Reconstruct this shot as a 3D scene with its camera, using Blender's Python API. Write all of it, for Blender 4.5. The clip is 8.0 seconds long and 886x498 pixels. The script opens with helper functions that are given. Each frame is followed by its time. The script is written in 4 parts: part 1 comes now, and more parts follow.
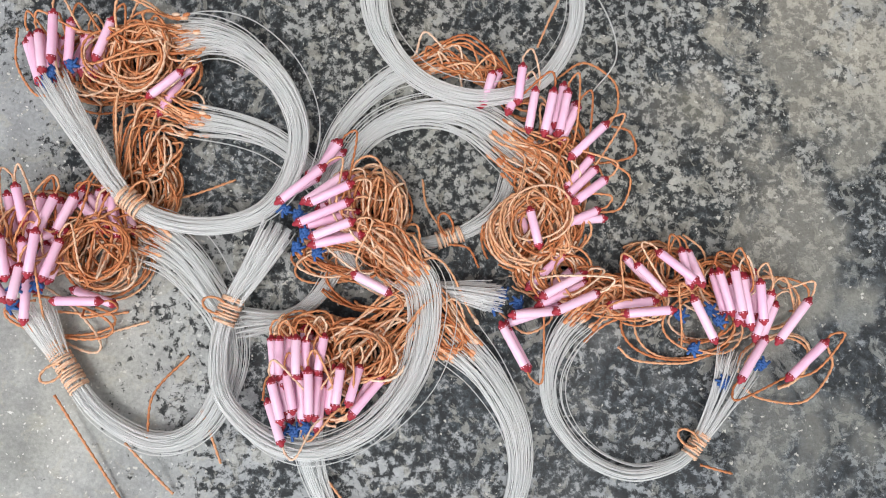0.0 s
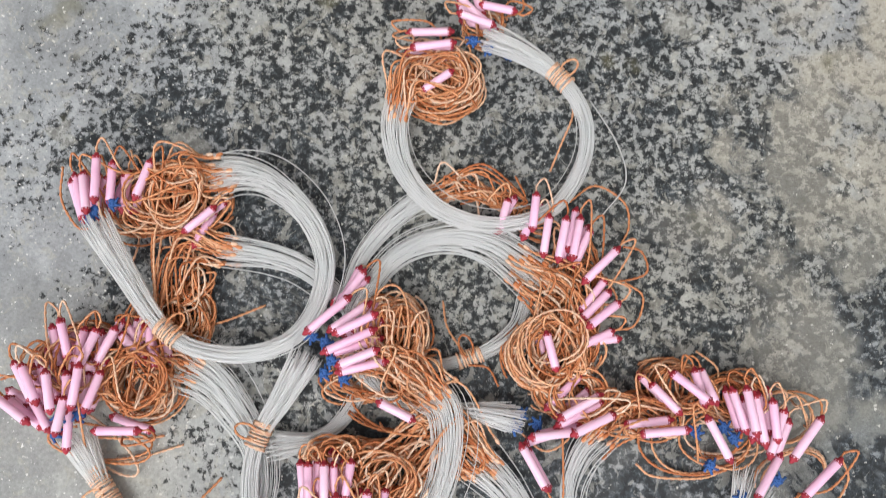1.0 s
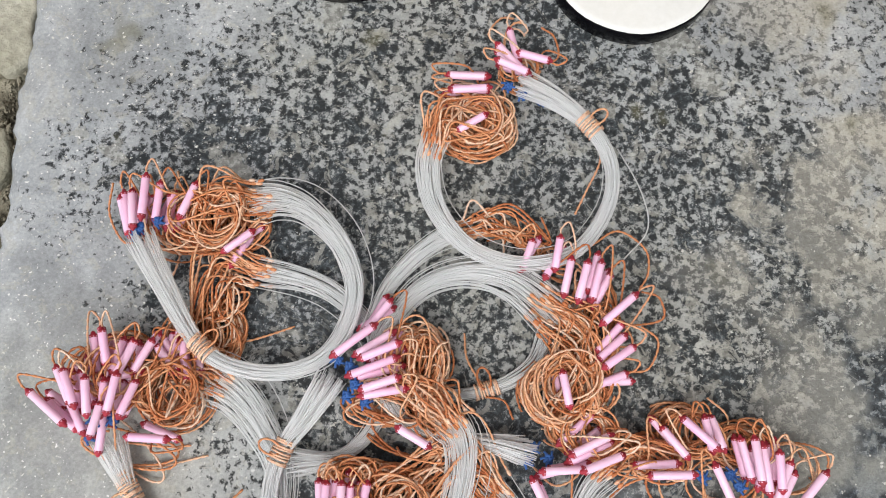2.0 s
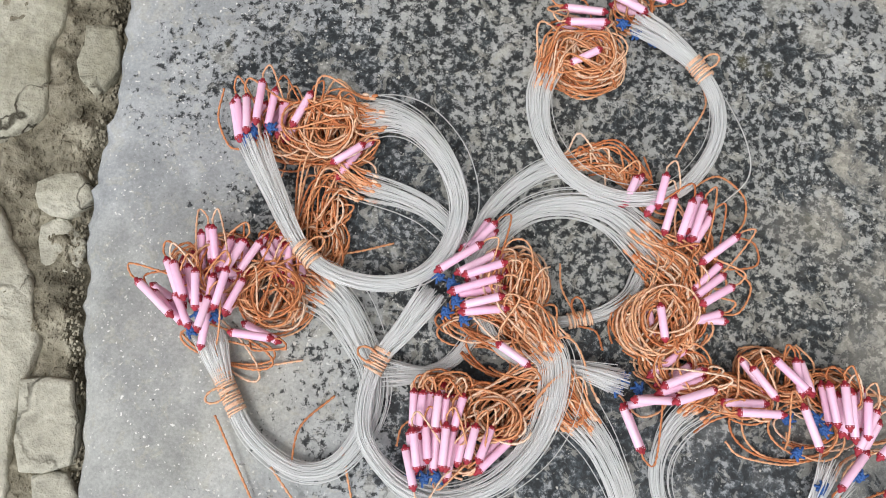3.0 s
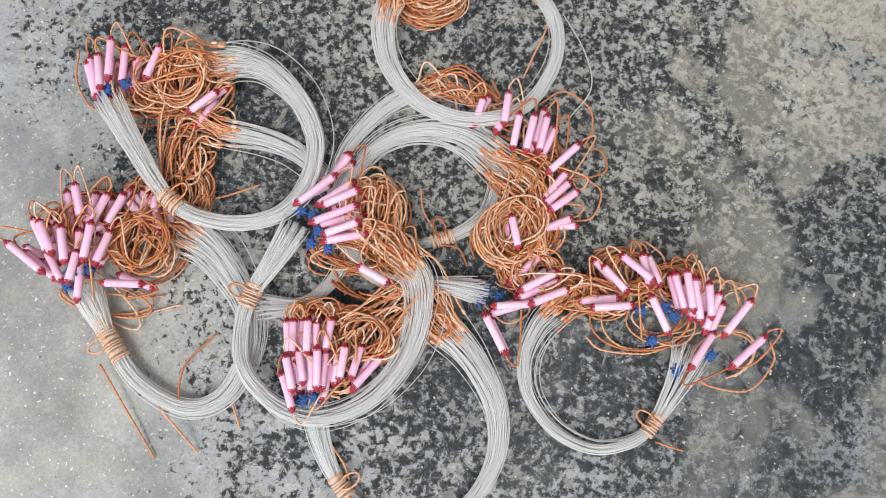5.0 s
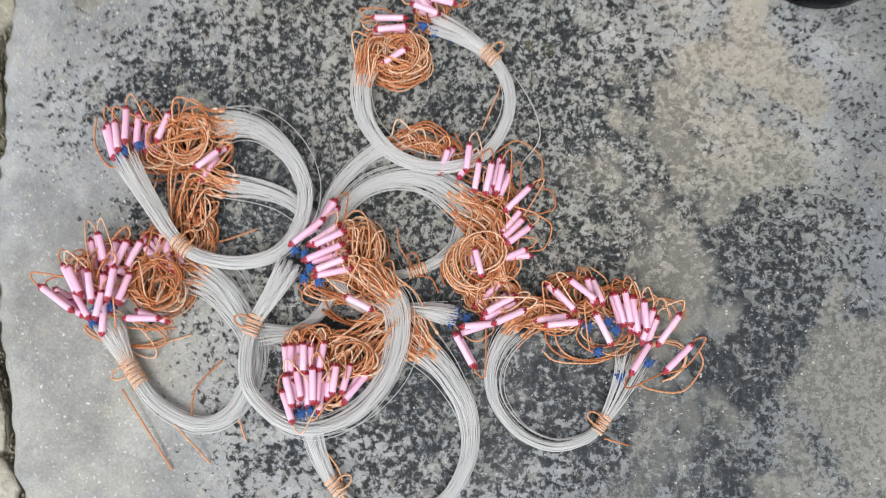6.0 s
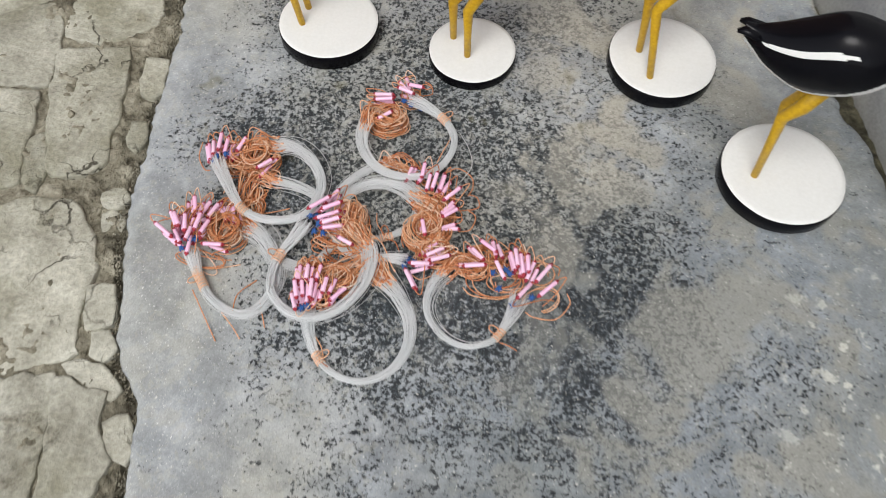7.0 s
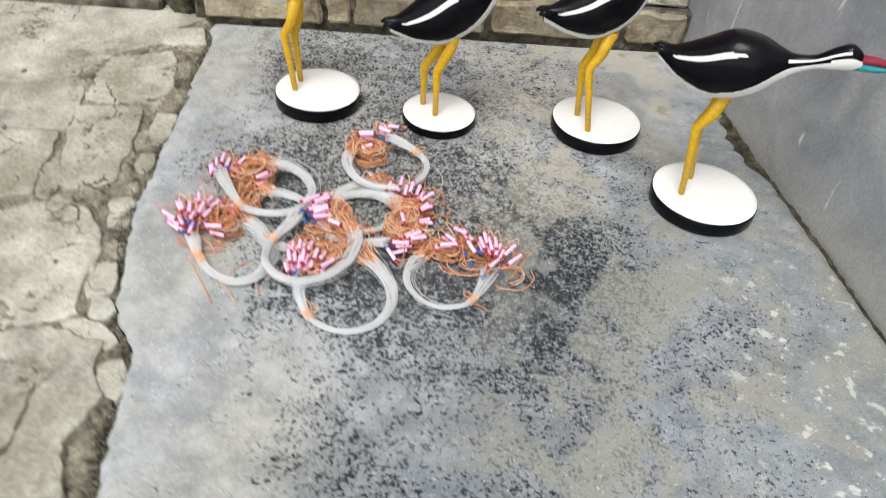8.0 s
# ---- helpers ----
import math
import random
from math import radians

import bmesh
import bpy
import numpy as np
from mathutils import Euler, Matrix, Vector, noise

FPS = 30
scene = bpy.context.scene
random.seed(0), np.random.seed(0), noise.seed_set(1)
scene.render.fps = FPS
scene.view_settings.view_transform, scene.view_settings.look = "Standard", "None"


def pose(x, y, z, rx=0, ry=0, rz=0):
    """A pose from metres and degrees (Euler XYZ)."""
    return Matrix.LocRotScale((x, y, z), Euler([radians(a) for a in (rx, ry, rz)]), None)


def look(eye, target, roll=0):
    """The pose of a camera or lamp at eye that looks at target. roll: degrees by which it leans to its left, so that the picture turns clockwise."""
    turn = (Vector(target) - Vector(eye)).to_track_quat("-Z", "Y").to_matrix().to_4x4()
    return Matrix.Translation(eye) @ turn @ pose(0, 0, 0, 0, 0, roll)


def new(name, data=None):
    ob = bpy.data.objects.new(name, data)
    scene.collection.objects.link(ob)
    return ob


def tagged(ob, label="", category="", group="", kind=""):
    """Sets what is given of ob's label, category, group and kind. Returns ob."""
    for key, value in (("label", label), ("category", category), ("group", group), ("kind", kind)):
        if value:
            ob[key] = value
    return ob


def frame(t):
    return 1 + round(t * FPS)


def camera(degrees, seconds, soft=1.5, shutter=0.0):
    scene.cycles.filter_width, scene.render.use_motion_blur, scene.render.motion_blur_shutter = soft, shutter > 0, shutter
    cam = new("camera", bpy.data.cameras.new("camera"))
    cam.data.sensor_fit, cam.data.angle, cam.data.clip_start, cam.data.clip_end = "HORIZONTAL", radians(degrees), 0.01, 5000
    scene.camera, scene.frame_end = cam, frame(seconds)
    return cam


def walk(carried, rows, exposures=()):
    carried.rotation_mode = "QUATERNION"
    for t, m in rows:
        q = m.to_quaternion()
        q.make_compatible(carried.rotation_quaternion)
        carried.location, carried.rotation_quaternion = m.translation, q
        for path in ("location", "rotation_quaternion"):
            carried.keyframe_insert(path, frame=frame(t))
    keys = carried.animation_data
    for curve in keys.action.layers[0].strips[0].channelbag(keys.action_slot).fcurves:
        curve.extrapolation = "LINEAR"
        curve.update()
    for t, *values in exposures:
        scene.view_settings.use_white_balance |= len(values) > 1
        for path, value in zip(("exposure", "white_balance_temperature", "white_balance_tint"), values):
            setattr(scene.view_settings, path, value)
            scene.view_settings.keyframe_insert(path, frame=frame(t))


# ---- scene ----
cam = camera(60.1, 8.0, soft=1.0, shutter=0.2)
PATH = [
    (0, (-0.0164, -0.0530, 0.3849), (0.0607, 0.2012, -1.5974), 20.58),
    (0.5, (-0.0127, -0.0394, 0.3946), (0.0211, 0.2577, -1.5829), 9.63),
    (1, (-0.0189, -0.0159, 0.4082), (-0.0023, 0.3486, -1.5582), 5.49),
    (1.2, (-0.0157, -0.0093, 0.4154), (-0.0084, 0.4028, -1.5417), 4.61),
    (2.3, (-0.0318, -0.0178, 0.4264), (-0.0865, 0.3952, -1.5297), 0.34),
    (2.5, (-0.0458, -0.0295, 0.4257), (-0.0966, 0.3678, -1.5338), 1.74),
    (3, (-0.0712, -0.0528, 0.4257), (-0.1139, 0.3142, -1.5399), 4.66),
    (3.5, (-0.0696, -0.0667, 0.4200), (-0.0873, 0.2675, -1.5518), 8.75),
    (4, (-0.0469, -0.0749, 0.4126), (-0.0459, 0.2258, -1.5647), 10.48),
    (4.5, (-0.0236, -0.0688, 0.4117), (0.0037, 0.2095, -1.5687), 13.22),
    (4.7, (-0.0143, -0.0725, 0.4239), (0.0216, 0.2366, -1.5517), 12.50),
    (5.8, (-0.0028, -0.0679, 0.4900), (0.0552, 0.2189, -1.4885), 16.04),
    (6, (-0.0078, -0.0804, 0.5152), (0.0916, 0.2965, -1.4465), 18.11),
    (6.2, (-0.0108, -0.1112, 0.5482), (0.0945, 0.3931, -1.3843), 13.01),
    (6.5, (-0.0029, -0.1640, 0.5948), (0.0515, 0.4163, -1.3184), 7.44),
    (6.8, (0.0643, -0.3054, 0.6533), (-0.0162, 0.5568, -1.1495), 0.46),
    (7, (0.1004, -0.3880, 0.7077), (0.0053, 0.5684, -1.0462), 1.84),
    (7.1, (0.1084, -0.4339, 0.7282), (0.0256, 0.5797, -0.9939), 0.84),
    (7.2, (0.0973, -0.4359, 0.8038), (0.0323, 0.5805, -0.9175), 0.78),
    (7.4, (0.1172, -0.4778, 0.8309), (0.0299, 0.7170, -0.7707), -2.31),
    (7.5, (0.1092, -0.5487, 0.7964), (0.0351, 0.8202, -0.6598), -1.49),
    (7.6, (0.0865, -0.6229, 0.7630), (0.0411, 0.8385, -0.6016), -0.42),
    (7.7, (0.0797, -0.6601, 0.7367), (0.0343, 0.7928, -0.6370), 0.58),
    (7.8, (0.0810, -0.6554, 0.7283), (0.0418, 0.7494, -0.6948), 1.03),
    (8, (0.0965, -0.6818, 0.6026), (0.0840, 0.8064, -0.7334), 5.82),
]
EXPOSURE = 0.42
walk(cam, [(t, look(eye, target, roll)) for t, eye, target, roll in PATH], exposures=((0.0, EXPOSURE), (6.0, EXPOSURE), (6.5, EXPOSURE - 0.05), (7.0, EXPOSURE - 0.12), (7.5, EXPOSURE + 0.08), (8.0, EXPOSURE + 0.28)))
SKY, SUN = 0.15, 1.4

# ---------------------------------------------------------------- light: overcast sky
world = bpy.data.worlds.new("overcast_sky")
scene.world = world
world.use_nodes = True
wn = world.node_tree.nodes
sky = wn.new("ShaderNodeTexSky")
sky.sky_type, sky.sun_disc = "NISHITA", False
sky.sun_elevation, sky.sun_rotation = radians(55), radians(200)
sky.air_density, sky.dust_density, sky.ozone_density = 1.0, 1.5, 1.0
soften = wn.new("ShaderNodeHueSaturation")
soften.inputs["Saturation"].default_value = 0.25
world.node_tree.links.new(sky.outputs[0], soften.inputs["Color"])
world.node_tree.links.new(soften.outputs[0], wn["Background"].inputs["Color"])
wn["Background"].inputs["Strength"].default_value = SKY

sun = new("sun", bpy.data.lights.new("sun", "SUN"))
sun.data.energy, sun.data.angle, sun.data.color = SUN, radians(25), (1.0, 0.985, 0.965)
sun.matrix_world = look((-0.6, -1.6, 3.4), (0, 0, 0))


# ---------------------------------------------------------------- materials
def material(name):
    m = bpy.data.materials.new(name)
    m.use_nodes = True
    return m, m.node_tree.nodes, m.node_tree.links, m.node_tree.nodes["Principled BSDF"]


def noise_tex(n, l, scale, detail=4.0, rough=0.55, vec=None, distortion=0.0):
    t = n.new("ShaderNodeTexNoise")
    t.inputs["Scale"].default_value, t.inputs["Detail"].default_value = scale, detail
    t.inputs["Roughness"].default_value, t.inputs["Distortion"].default_value = rough, distortion
    if vec is not None:
        l.new(vec, t.inputs["Vector"])
    return t.outputs["Fac"]


def ramp(n, l, fac, stops):
    r = n.new("ShaderNodeValToRGB")
    e = r.color_ramp.elements
    while len(e) < len(stops):
        e.new(0.5)
    for s, (p, c) in zip(e, stops):
        s.position = p
        s.color = (c, c, c, 1) if isinstance(c, (int, float)) else (*c, 1)
    l.new(fac, r.inputs["Fac"])
    return r.outputs["Color"]


def mix(n, l, fac, a, b, mode="MIX"):
    m = n.new("ShaderNodeMix")
    m.data_type, m.blend_type = "RGBA", mode
    for sock, v in ((m.inputs[0], fac), (m.inputs[6], a), (m.inputs[7], b)):
        if isinstance(v, (int, float)):
            sock.default_value = v
        elif isinstance(v, tuple):
            sock.default_value = (*v, 1)
        else:
            l.new(v, sock)
    return m.outputs[2]


def maths(n, l, op, a, b=0.0, c=0.0, clamp=False):
    m = n.new("ShaderNodeMath")
    m.operation, m.use_clamp = op, clamp
    for sock, v in zip(m.inputs, (a, b, c)):
        if isinstance(v, (int, float)):
            sock.default_value = v
        else:
            l.new(v, sock)
    return m.outputs[0]


def bump(n, l, shader, height, strength, distance):
    b = n.new("ShaderNodeBump")
    b.inputs["Strength"].default_value, b.inputs["Distance"].default_value = strength, distance
    l.new(height, b.inputs["Height"])
    l.new(b.outputs[0], shader.inputs["Normal"])


def place(n):
    return n.new("ShaderNodeNewGeometry").outputs["Position"]


def concrete_material():
    """Worn cement floor: pale film over dark aggregate, tan silt and white lime spots."""
    m, n, l, s = material("worn_cement")
    p = place(n)
    xyz = n.new("ShaderNodeSeparateXYZ")
    l.new(p, xyz.inputs[0])
    x, y = xyz.outputs["X"], xyz.outputs["Y"]
    broad = noise_tex(n, l, 6.5, 4, 0.6, p)
    mid = noise_tex(n, l, 66, 7, 0.74, p, 0.3)
    speck = noise_tex(n, l, 230, 6, 0.72, p, 0.25)
    fine = noise_tex(n, l, 600, 3, 0.6, p)
    # how much of the dark aggregate shows: less along the worn kerb edge, the wall and the front
    slant = maths(n, l, "MULTIPLY_ADD", maths(n, l, "ADD", y, 0.15, clamp=True), 0.45, -0.06)
    slant = maths(n, l, "MINIMUM", slant, 0.06)
    from_edge = maths(n, l, "ADD", maths(n, l, "ADD", x, slant), maths(n, l, "MULTIPLY_ADD", broad, 0.20, 0.17))
    edge = ramp(n, l, maths(n, l, "MULTIPLY", from_edge, 2.2, clamp=True), [(0.0, 0.0), (0.1, 0.16), (0.36, 1.0), (1.0, 1.0)])
    wall = ramp(n, l, maths(n, l, "ADD", maths(n, l, "MULTIPLY_ADD", x, 1.6, 0.0, clamp=True), maths(n, l, "MULTIPLY", y, 0.35), clamp=True), [(0.0, 1.0), (0.30, 1.0), (0.46, 0.80), (0.64, 0.45), (0.85, 0.2)])
    front = ramp(n, l, maths(n, l, "MULTIPLY_ADD", y, 1.1, 0.6, clamp=True), [(0.0, 0.55), (0.36, 0.62), (0.52, 0.97), (0.65, 0.97), (0.76, 0.86), (1.0, 0.74)])
    shown = maths(n, l, "MULTIPLY", edge, maths(n, l, "MULTIPLY", wall, front))
    level = maths(n, l, "ADD", maths(n, l, "MULTIPLY", speck, 1.0), maths(n, l, "MULTIPLY", mid, 0.60))
    level = maths(n, l, "ADD", level, maths(n, l, "MULTIPLY_ADD", broad, 0.36, -0.48))
    level = maths(n, l, "ADD", level, maths(n, l, "MULTIPLY_ADD", shown, 0.285, -0.228))
    dark = ramp(n, l, level, [(0.472, 0.0), (0.495, 0.64), (0.53, 0.90), (0.58, 1.0)])
    pale = ramp(n, l, noise_tex(n, l, 24, 8, 0.75, p), [(0.32, (0.215, 0.212, 0.178)), (0.5, (0.38, 0.375, 0.325)), (0.68, (0.50, 0.494, 0.438))])
    cool = ramp(n, l, noise_tex(n, l, 4.0, 3, 0.5, p), [(0.36, 0.25), (0.58, 0.9)])
    pale = mix(n, l, cool, pale, ramp(n, l, noise_tex(n, l, 30, 7, 0.72, p), [(0.32, (0.225, 0.246, 0.262)), (0.68, (0.475, 0.495, 0.512))]))
    pale = mix(n, l, ramp(n, l, noise_tex(n, l, 10, 7, 0.72, p, 0.3), [(0.46, 0.0), (0.62, 0.55)]), pale, (0.20, 0.208, 0.212))
    silt = maths(n, l, "MULTIPLY", ramp(n, l, noise_tex(n, l, 9, 4, 0.6, p, 0.4), [(0.50, 0.0), (0.57, 1.0)]),
                 ramp(n, l, maths(n, l, "MULTIPLY_ADD", x, 1.5, 0.3, clamp=True), [(0.35, 0.0), (0.62, 0.85), (1.0, 0.7)]))
    dx, dy = maths(n, l, "MULTIPLY_ADD", x, 9.0, -1.85), maths(n, l, "MULTIPLY_ADD", y, 11.0, -1.25)
    pool = maths(n, l, "SUBTRACT", 1.0, maths(n, l, "ADD", maths(n, l, "MULTIPLY", dx, dx), maths(n, l, "MULTIPLY", dy, dy)), clamp=True)
    pool = ramp(n, l, maths(n, l, "ADD", pool, maths(n, l, "MULTIPLY_ADD", noise_tex(n, l, 26, 7, 0.66, p, 0.4), 3.0, -1.6), clamp=True), [(0.48, 0.0), (0.74, 0.7)])
    silt = maths(n, l, "MAXIMUM", silt, pool)
    pale = mix(n, l, silt, pale, (0.42, 0.395, 0.33))
    stone = ramp(n, l, speck, [(0.38, (0.070, 0.086, 0.098)), (0.48, (0.030, 0.039, 0.046)), (0.56, (0.005, 0.007, 0.009))])
    col = mix(n, l, maths(n, l, "MULTIPLY", dark, maths(n, l, "SUBTRACT", 0.93, maths(n, l, "MULTIPLY", silt, 0.65))), pale, stone)
    # crisp remnants of the pale skin
    skin = ramp(n, l, noise_tex(n, l, 85, 8, 0.70, p, 0.8), [(0.555, 0.0), (0.575, 0.8)])
    patch = ramp(n, l, noise_tex(n, l, 15, 8, 0.68, p, 0.5), [(0.585, 0.0), (0.61, 0.75)])
    skin = maths(n, l, "MULTIPLY", maths(n, l, "MAXIMUM", skin, patch), ramp(n, l, speck, [(0.36, 1.0), (0.62, 0.55)]))
    col = mix(n, l, skin, col, mix(n, l, 0.5, pale, (0.42, 0.405, 0.335)))
    # darker, bluer and smoother towards the front right, weaker again far right
    darker = maths(n, l, "ADD", maths(n, l, "MULTIPLY_ADD", x, 2.4, 0.1), maths(n, l, "MULTIPLY_ADD", y, -1.6, 0.0))
    darker = maths(n, l, "ADD", darker, maths(n, l, "MULTIPLY_ADD", broad, 1.0, -0.5), clamp=True)
    darker = ramp(n, l, darker, [(0.35, 0.0), (0.75, 1.0)])
    darker_share = ramp(n, l, maths(n, l, "ADD", x, maths(n, l, "MULTIPLY_ADD", broad, 0.3, -0.15)), [(0.16, 0.72), (0.40, 0.52)])
    col = mix(n, l, maths(n, l, "MULTIPLY", darker, darker_share), col, mix(n, l, 1.0, col, (0.44, 0.50, 0.56), "MULTIPLY"))
    # lime spots towards the wall
    lime = maths(n, l, "MULTIPLY", ramp(n, l, noise_tex(n, l, 48, 3, 0.6, p), [(0.6, 0.0), (0.66, 1.0)]),
                 ramp(n, l, maths(n, l, "MULTIPLY_ADD", x, 2.0, -0.2, clamp=True), [(0.5, 0.0), (0.75, 0.7), (1.0, 0.4)]))
    lime = maths(n, l, "MULTIPLY", lime, ramp(n, l, maths(n, l, "MULTIPLY_ADD", y, 1.0, 0.5, clamp=True), [(0.45, 1.0), (0.6, 0.15)]))
    col = mix(n, l, lime, col, (0.66, 0.65, 0.58))
    moss = maths(n, l, "MULTIPLY", ramp(n, l, noise_tex(n, l, 18, 3, 0.5, p), [(0.64, 0.0), (0.70, 0.5)]), ramp(n, l, y, [(0.05, 0.0), (0.14, 1.0)]))
    col = mix(n, l, moss, col, (0.16, 0.15, 0.085))
    col = mix(n, l, 0.3, col, ramp(n, l, fine, [(0.3, 0.25), (0.7, 0.75)]), "OVERLAY")
    col = mix(n, l, ramp(n, l, noise_tex(n, l, 330, 2, 0.5, p), [(0.69, 0.0), (0.73, 0.8)]), col, (0.62, 0.61, 0.56))
    # wet glints painted into the colour as near-white specks on the pale side
    painted_glint = maths(n, l, "MULTIPLY", ramp(n, l, noise_tex(n, l, 520, 1, 0.4, p), [(0.715, 0.0), (0.75, 0.8)]), ramp(n, l, maths(n, l, "ADD", x, 0.5, clamp=True), [(0.32, 1.0), (0.45, 0.0)]))
    col = mix(n, l, painted_glint, col, (0.78, 0.78, 0.75))
    l.new(col, s.inputs["Base Color"])
    l.new(mix(n, l, darker, ramp(n, l, mid, [(0.3, 0.34), (0.7, 0.6)]), ramp(n, l, mid, [(0.3, 0.13), (0.7, 0.28)])), s.inputs["Roughness"])
    l.new(mix(n, l, darker, (0.16, 0.16, 0.16), (0.5, 0.5, 0.5)), s.inputs["Specular IOR Level"])
    h = maths(n, l, "ADD", maths(n, l, "MULTIPLY", dark, -0.6), maths(n, l, "MULTIPLY", fine, 0.5))
    bump(n, l, s, h, 0.5, 0.0012)
    return m


def mottled(name, dark, mid, light, scale, rough=0.85, grain=300, relief=0.0015, vary=0.0, stain=None, objspace=False, cracks=None):
    m, n, l, s = material(name)
    p = n.new("ShaderNodeTexCoord").outputs["Object"] if objspace else place(n)
    a = noise_tex(n, l, scale, 6, 0.62, p, 0.3)
    f = noise_tex(n, l, grain, 4, 0.65, p)
    col = ramp(n, l, a, [(0.32, dark), (0.5, mid), (0.68, light)])
    if stain:
        col = mix(n, l, ramp(n, l, noise_tex(n, l, scale * 0.37, 5, 0.65, p, 0.5), [(0.48, 0.0), (0.66, 0.8)]), col, stain)
    if vary:
        r = n.new("ShaderNodeObjectInfo").outputs["Random"]
        col = mix(n, l, vary, col, ramp(n, l, r, [(0.0, 0.12), (1.0, 0.88)]), "OVERLAY")
    col = mix(n, l, 0.4, col, ramp(n, l, f, [(0.3, 0.22), (0.7, 0.78)]), "OVERLAY")
    if cracks:
        # loose soil trodden over the stone, and hairline cracks
        soil = ramp(n, l, noise_tex(n, l, 9, 9, 0.72, p, 0.4), [(0.59, 0.0), (0.66, 0.7)])
        col = mix(n, l, soil, col, ramp(n, l, f, [(0.35, cracks), (0.65, (0.20, 0.178, 0.13))]))
        warp = n.new("ShaderNodeVectorMath")
        warp.operation = "MULTIPLY_ADD"
        wob = n.new("ShaderNodeTexNoise")
        wob.inputs["Scale"].default_value, wob.inputs["Detail"].default_value = 22, 6
        l.new(p, wob.inputs["Vector"])
        l.new(wob.outputs["Color"], warp.inputs[0])
        warp.inputs[1].default_value = (0.10, 0.16, 0.06)
        l.new(p, warp.inputs[2])
        vor = n.new("ShaderNodeTexVoronoi")
        vor.feature = "DISTANCE_TO_EDGE"
        vor.inputs["Scale"].default_value = 8
        l.new(warp.outputs[0], vor.inputs["Vector"])
        gap = ramp(n, l, vor.outputs["Distance"], [(0.0, 1.0), (0.006, 0.8), (0.015, 0.0)])
        gap = maths(n, l, "MULTIPLY", gap, ramp(n, l, noise_tex(n, l, 7, 4, 0.5, p), [(0.50, 0.0), (0.57, 0.95)]))
        col = mix(n, l, gap, col, cracks)
        a = maths(n, l, "SUBTRACT", a, gap)
    l.new(col, s.inputs["Base Color"])
    s.inputs["Roughness"].default_value = rough
    s.inputs["Specular IOR Level"].default_value = 0.3
    bump(n, l, s, maths(n, l, "ADD", a, maths(n, l, "MULTIPLY", f, 0.5)), 0.6, relief)
    return m


def wall_material():
    """Grey cement render with an old whitewash above a worn line."""
    m, n, l, s = material("cement_render")
    p = place(n)
    xyz = n.new("ShaderNodeSeparateXYZ")
    l.new(p, xyz.inputs[0])
    z = xyz.outputs["Z"]
    a = noise_tex(n, l, 7, 6, 0.62, p, 0.4)
    f = noise_tex(n, l, 260, 4, 0.6, p)
    grey = ramp(n, l, a, [(0.3, (0.17, 0.18, 0.19)), (0.5, (0.27, 0.28, 0.29)), (0.7, (0.38, 0.385, 0.38))])
    low = ramp(n, l, maths(n, l, "ADD", z, maths(n, l, "MULTIPLY", noise_tex(n, l, 12, 5, 0.6, p), 0.10)), [(0.05, 0.9), (0.13, 0.0)])
    grey = mix(n, l, maths(n, l, "MULTIPLY", low, 0.6), grey, (0.36, 0.35, 0.30))
    edge = maths(n, l, "ADD", z, maths(n, l, "MULTIPLY_ADD", noise_tex(n, l, 22, 6, 0.65, p), 0.05, -0.025))
    white = ramp(n, l, edge, [(0.285, 0.0), (0.297, 1.0)])
    col = mix(n, l, white, grey, ramp(n, l, a, [(0.3, (0.72, 0.73, 0.74)), (0.7, (0.84, 0.84, 0.83))]))
    drip = n.new("ShaderNodeMapping")
    drip.inputs["Scale"].default_value = (60, 60, 9)
    l.new(p, drip.inputs["Vector"])
    spots = ramp(n, l, noise_tex(n, l, 1.0, 3, 0.5, drip.outputs[0]), [(0.70, 0.0), (0.74, 0.8)])
    col = mix(n, l, spots, col, (0.62, 0.62, 0.61))
    col = mix(n, l, 0.3, col, ramp(n, l, f, [(0.3, 0.25), (0.7, 0.75)]), "OVERLAY")
    l.new(col, s.inputs["Base Color"])
    s.inputs["Roughness"].default_value = 0.7
    bump(n, l, s, maths(n, l, "ADD", a, maths(n, l, "MULTIPLY", f, 0.4)), 0.5, 0.002)
    return m


def line_material():
    """Clear nylon line: milky, glossy, passes light on from strand to strand."""
    m, n, l, s = material("clear_nylon_line")
    p = place(n)
    s.inputs["Roughness"].default_value = 0.16
    s.inputs["IOR"].default_value = 1.55
    tint = ramp(n, l, noise_tex(n, l, 60, 3, 0.5, p), [(0.3, (0.95, 0.965, 0.965)), (0.7, (1.0, 1.0, 1.0))])
    l.new(tint, s.inputs["Base Color"])
    through_light = n.new("ShaderNodeBsdfTranslucent")
    l.new(tint, through_light.inputs["Color"])
    milk = n.new("ShaderNodeMixShader")
    milk.inputs[0].default_value = 0.58
    l.new(s.outputs[0], milk.inputs[1])
    l.new(through_light.outputs[0], milk.inputs[2])
    t = n.new("ShaderNodeBsdfTransparent")
    y = n.new("ShaderNodeMixShader")
    y.inputs[0].default_value = 0.40
    l.new(milk.outputs[0], y.inputs[1])
    l.new(t.outputs[0], y.inputs[2])
    l.new(y.outputs[0], n["Material Output"].inputs["Surface"])
    return m


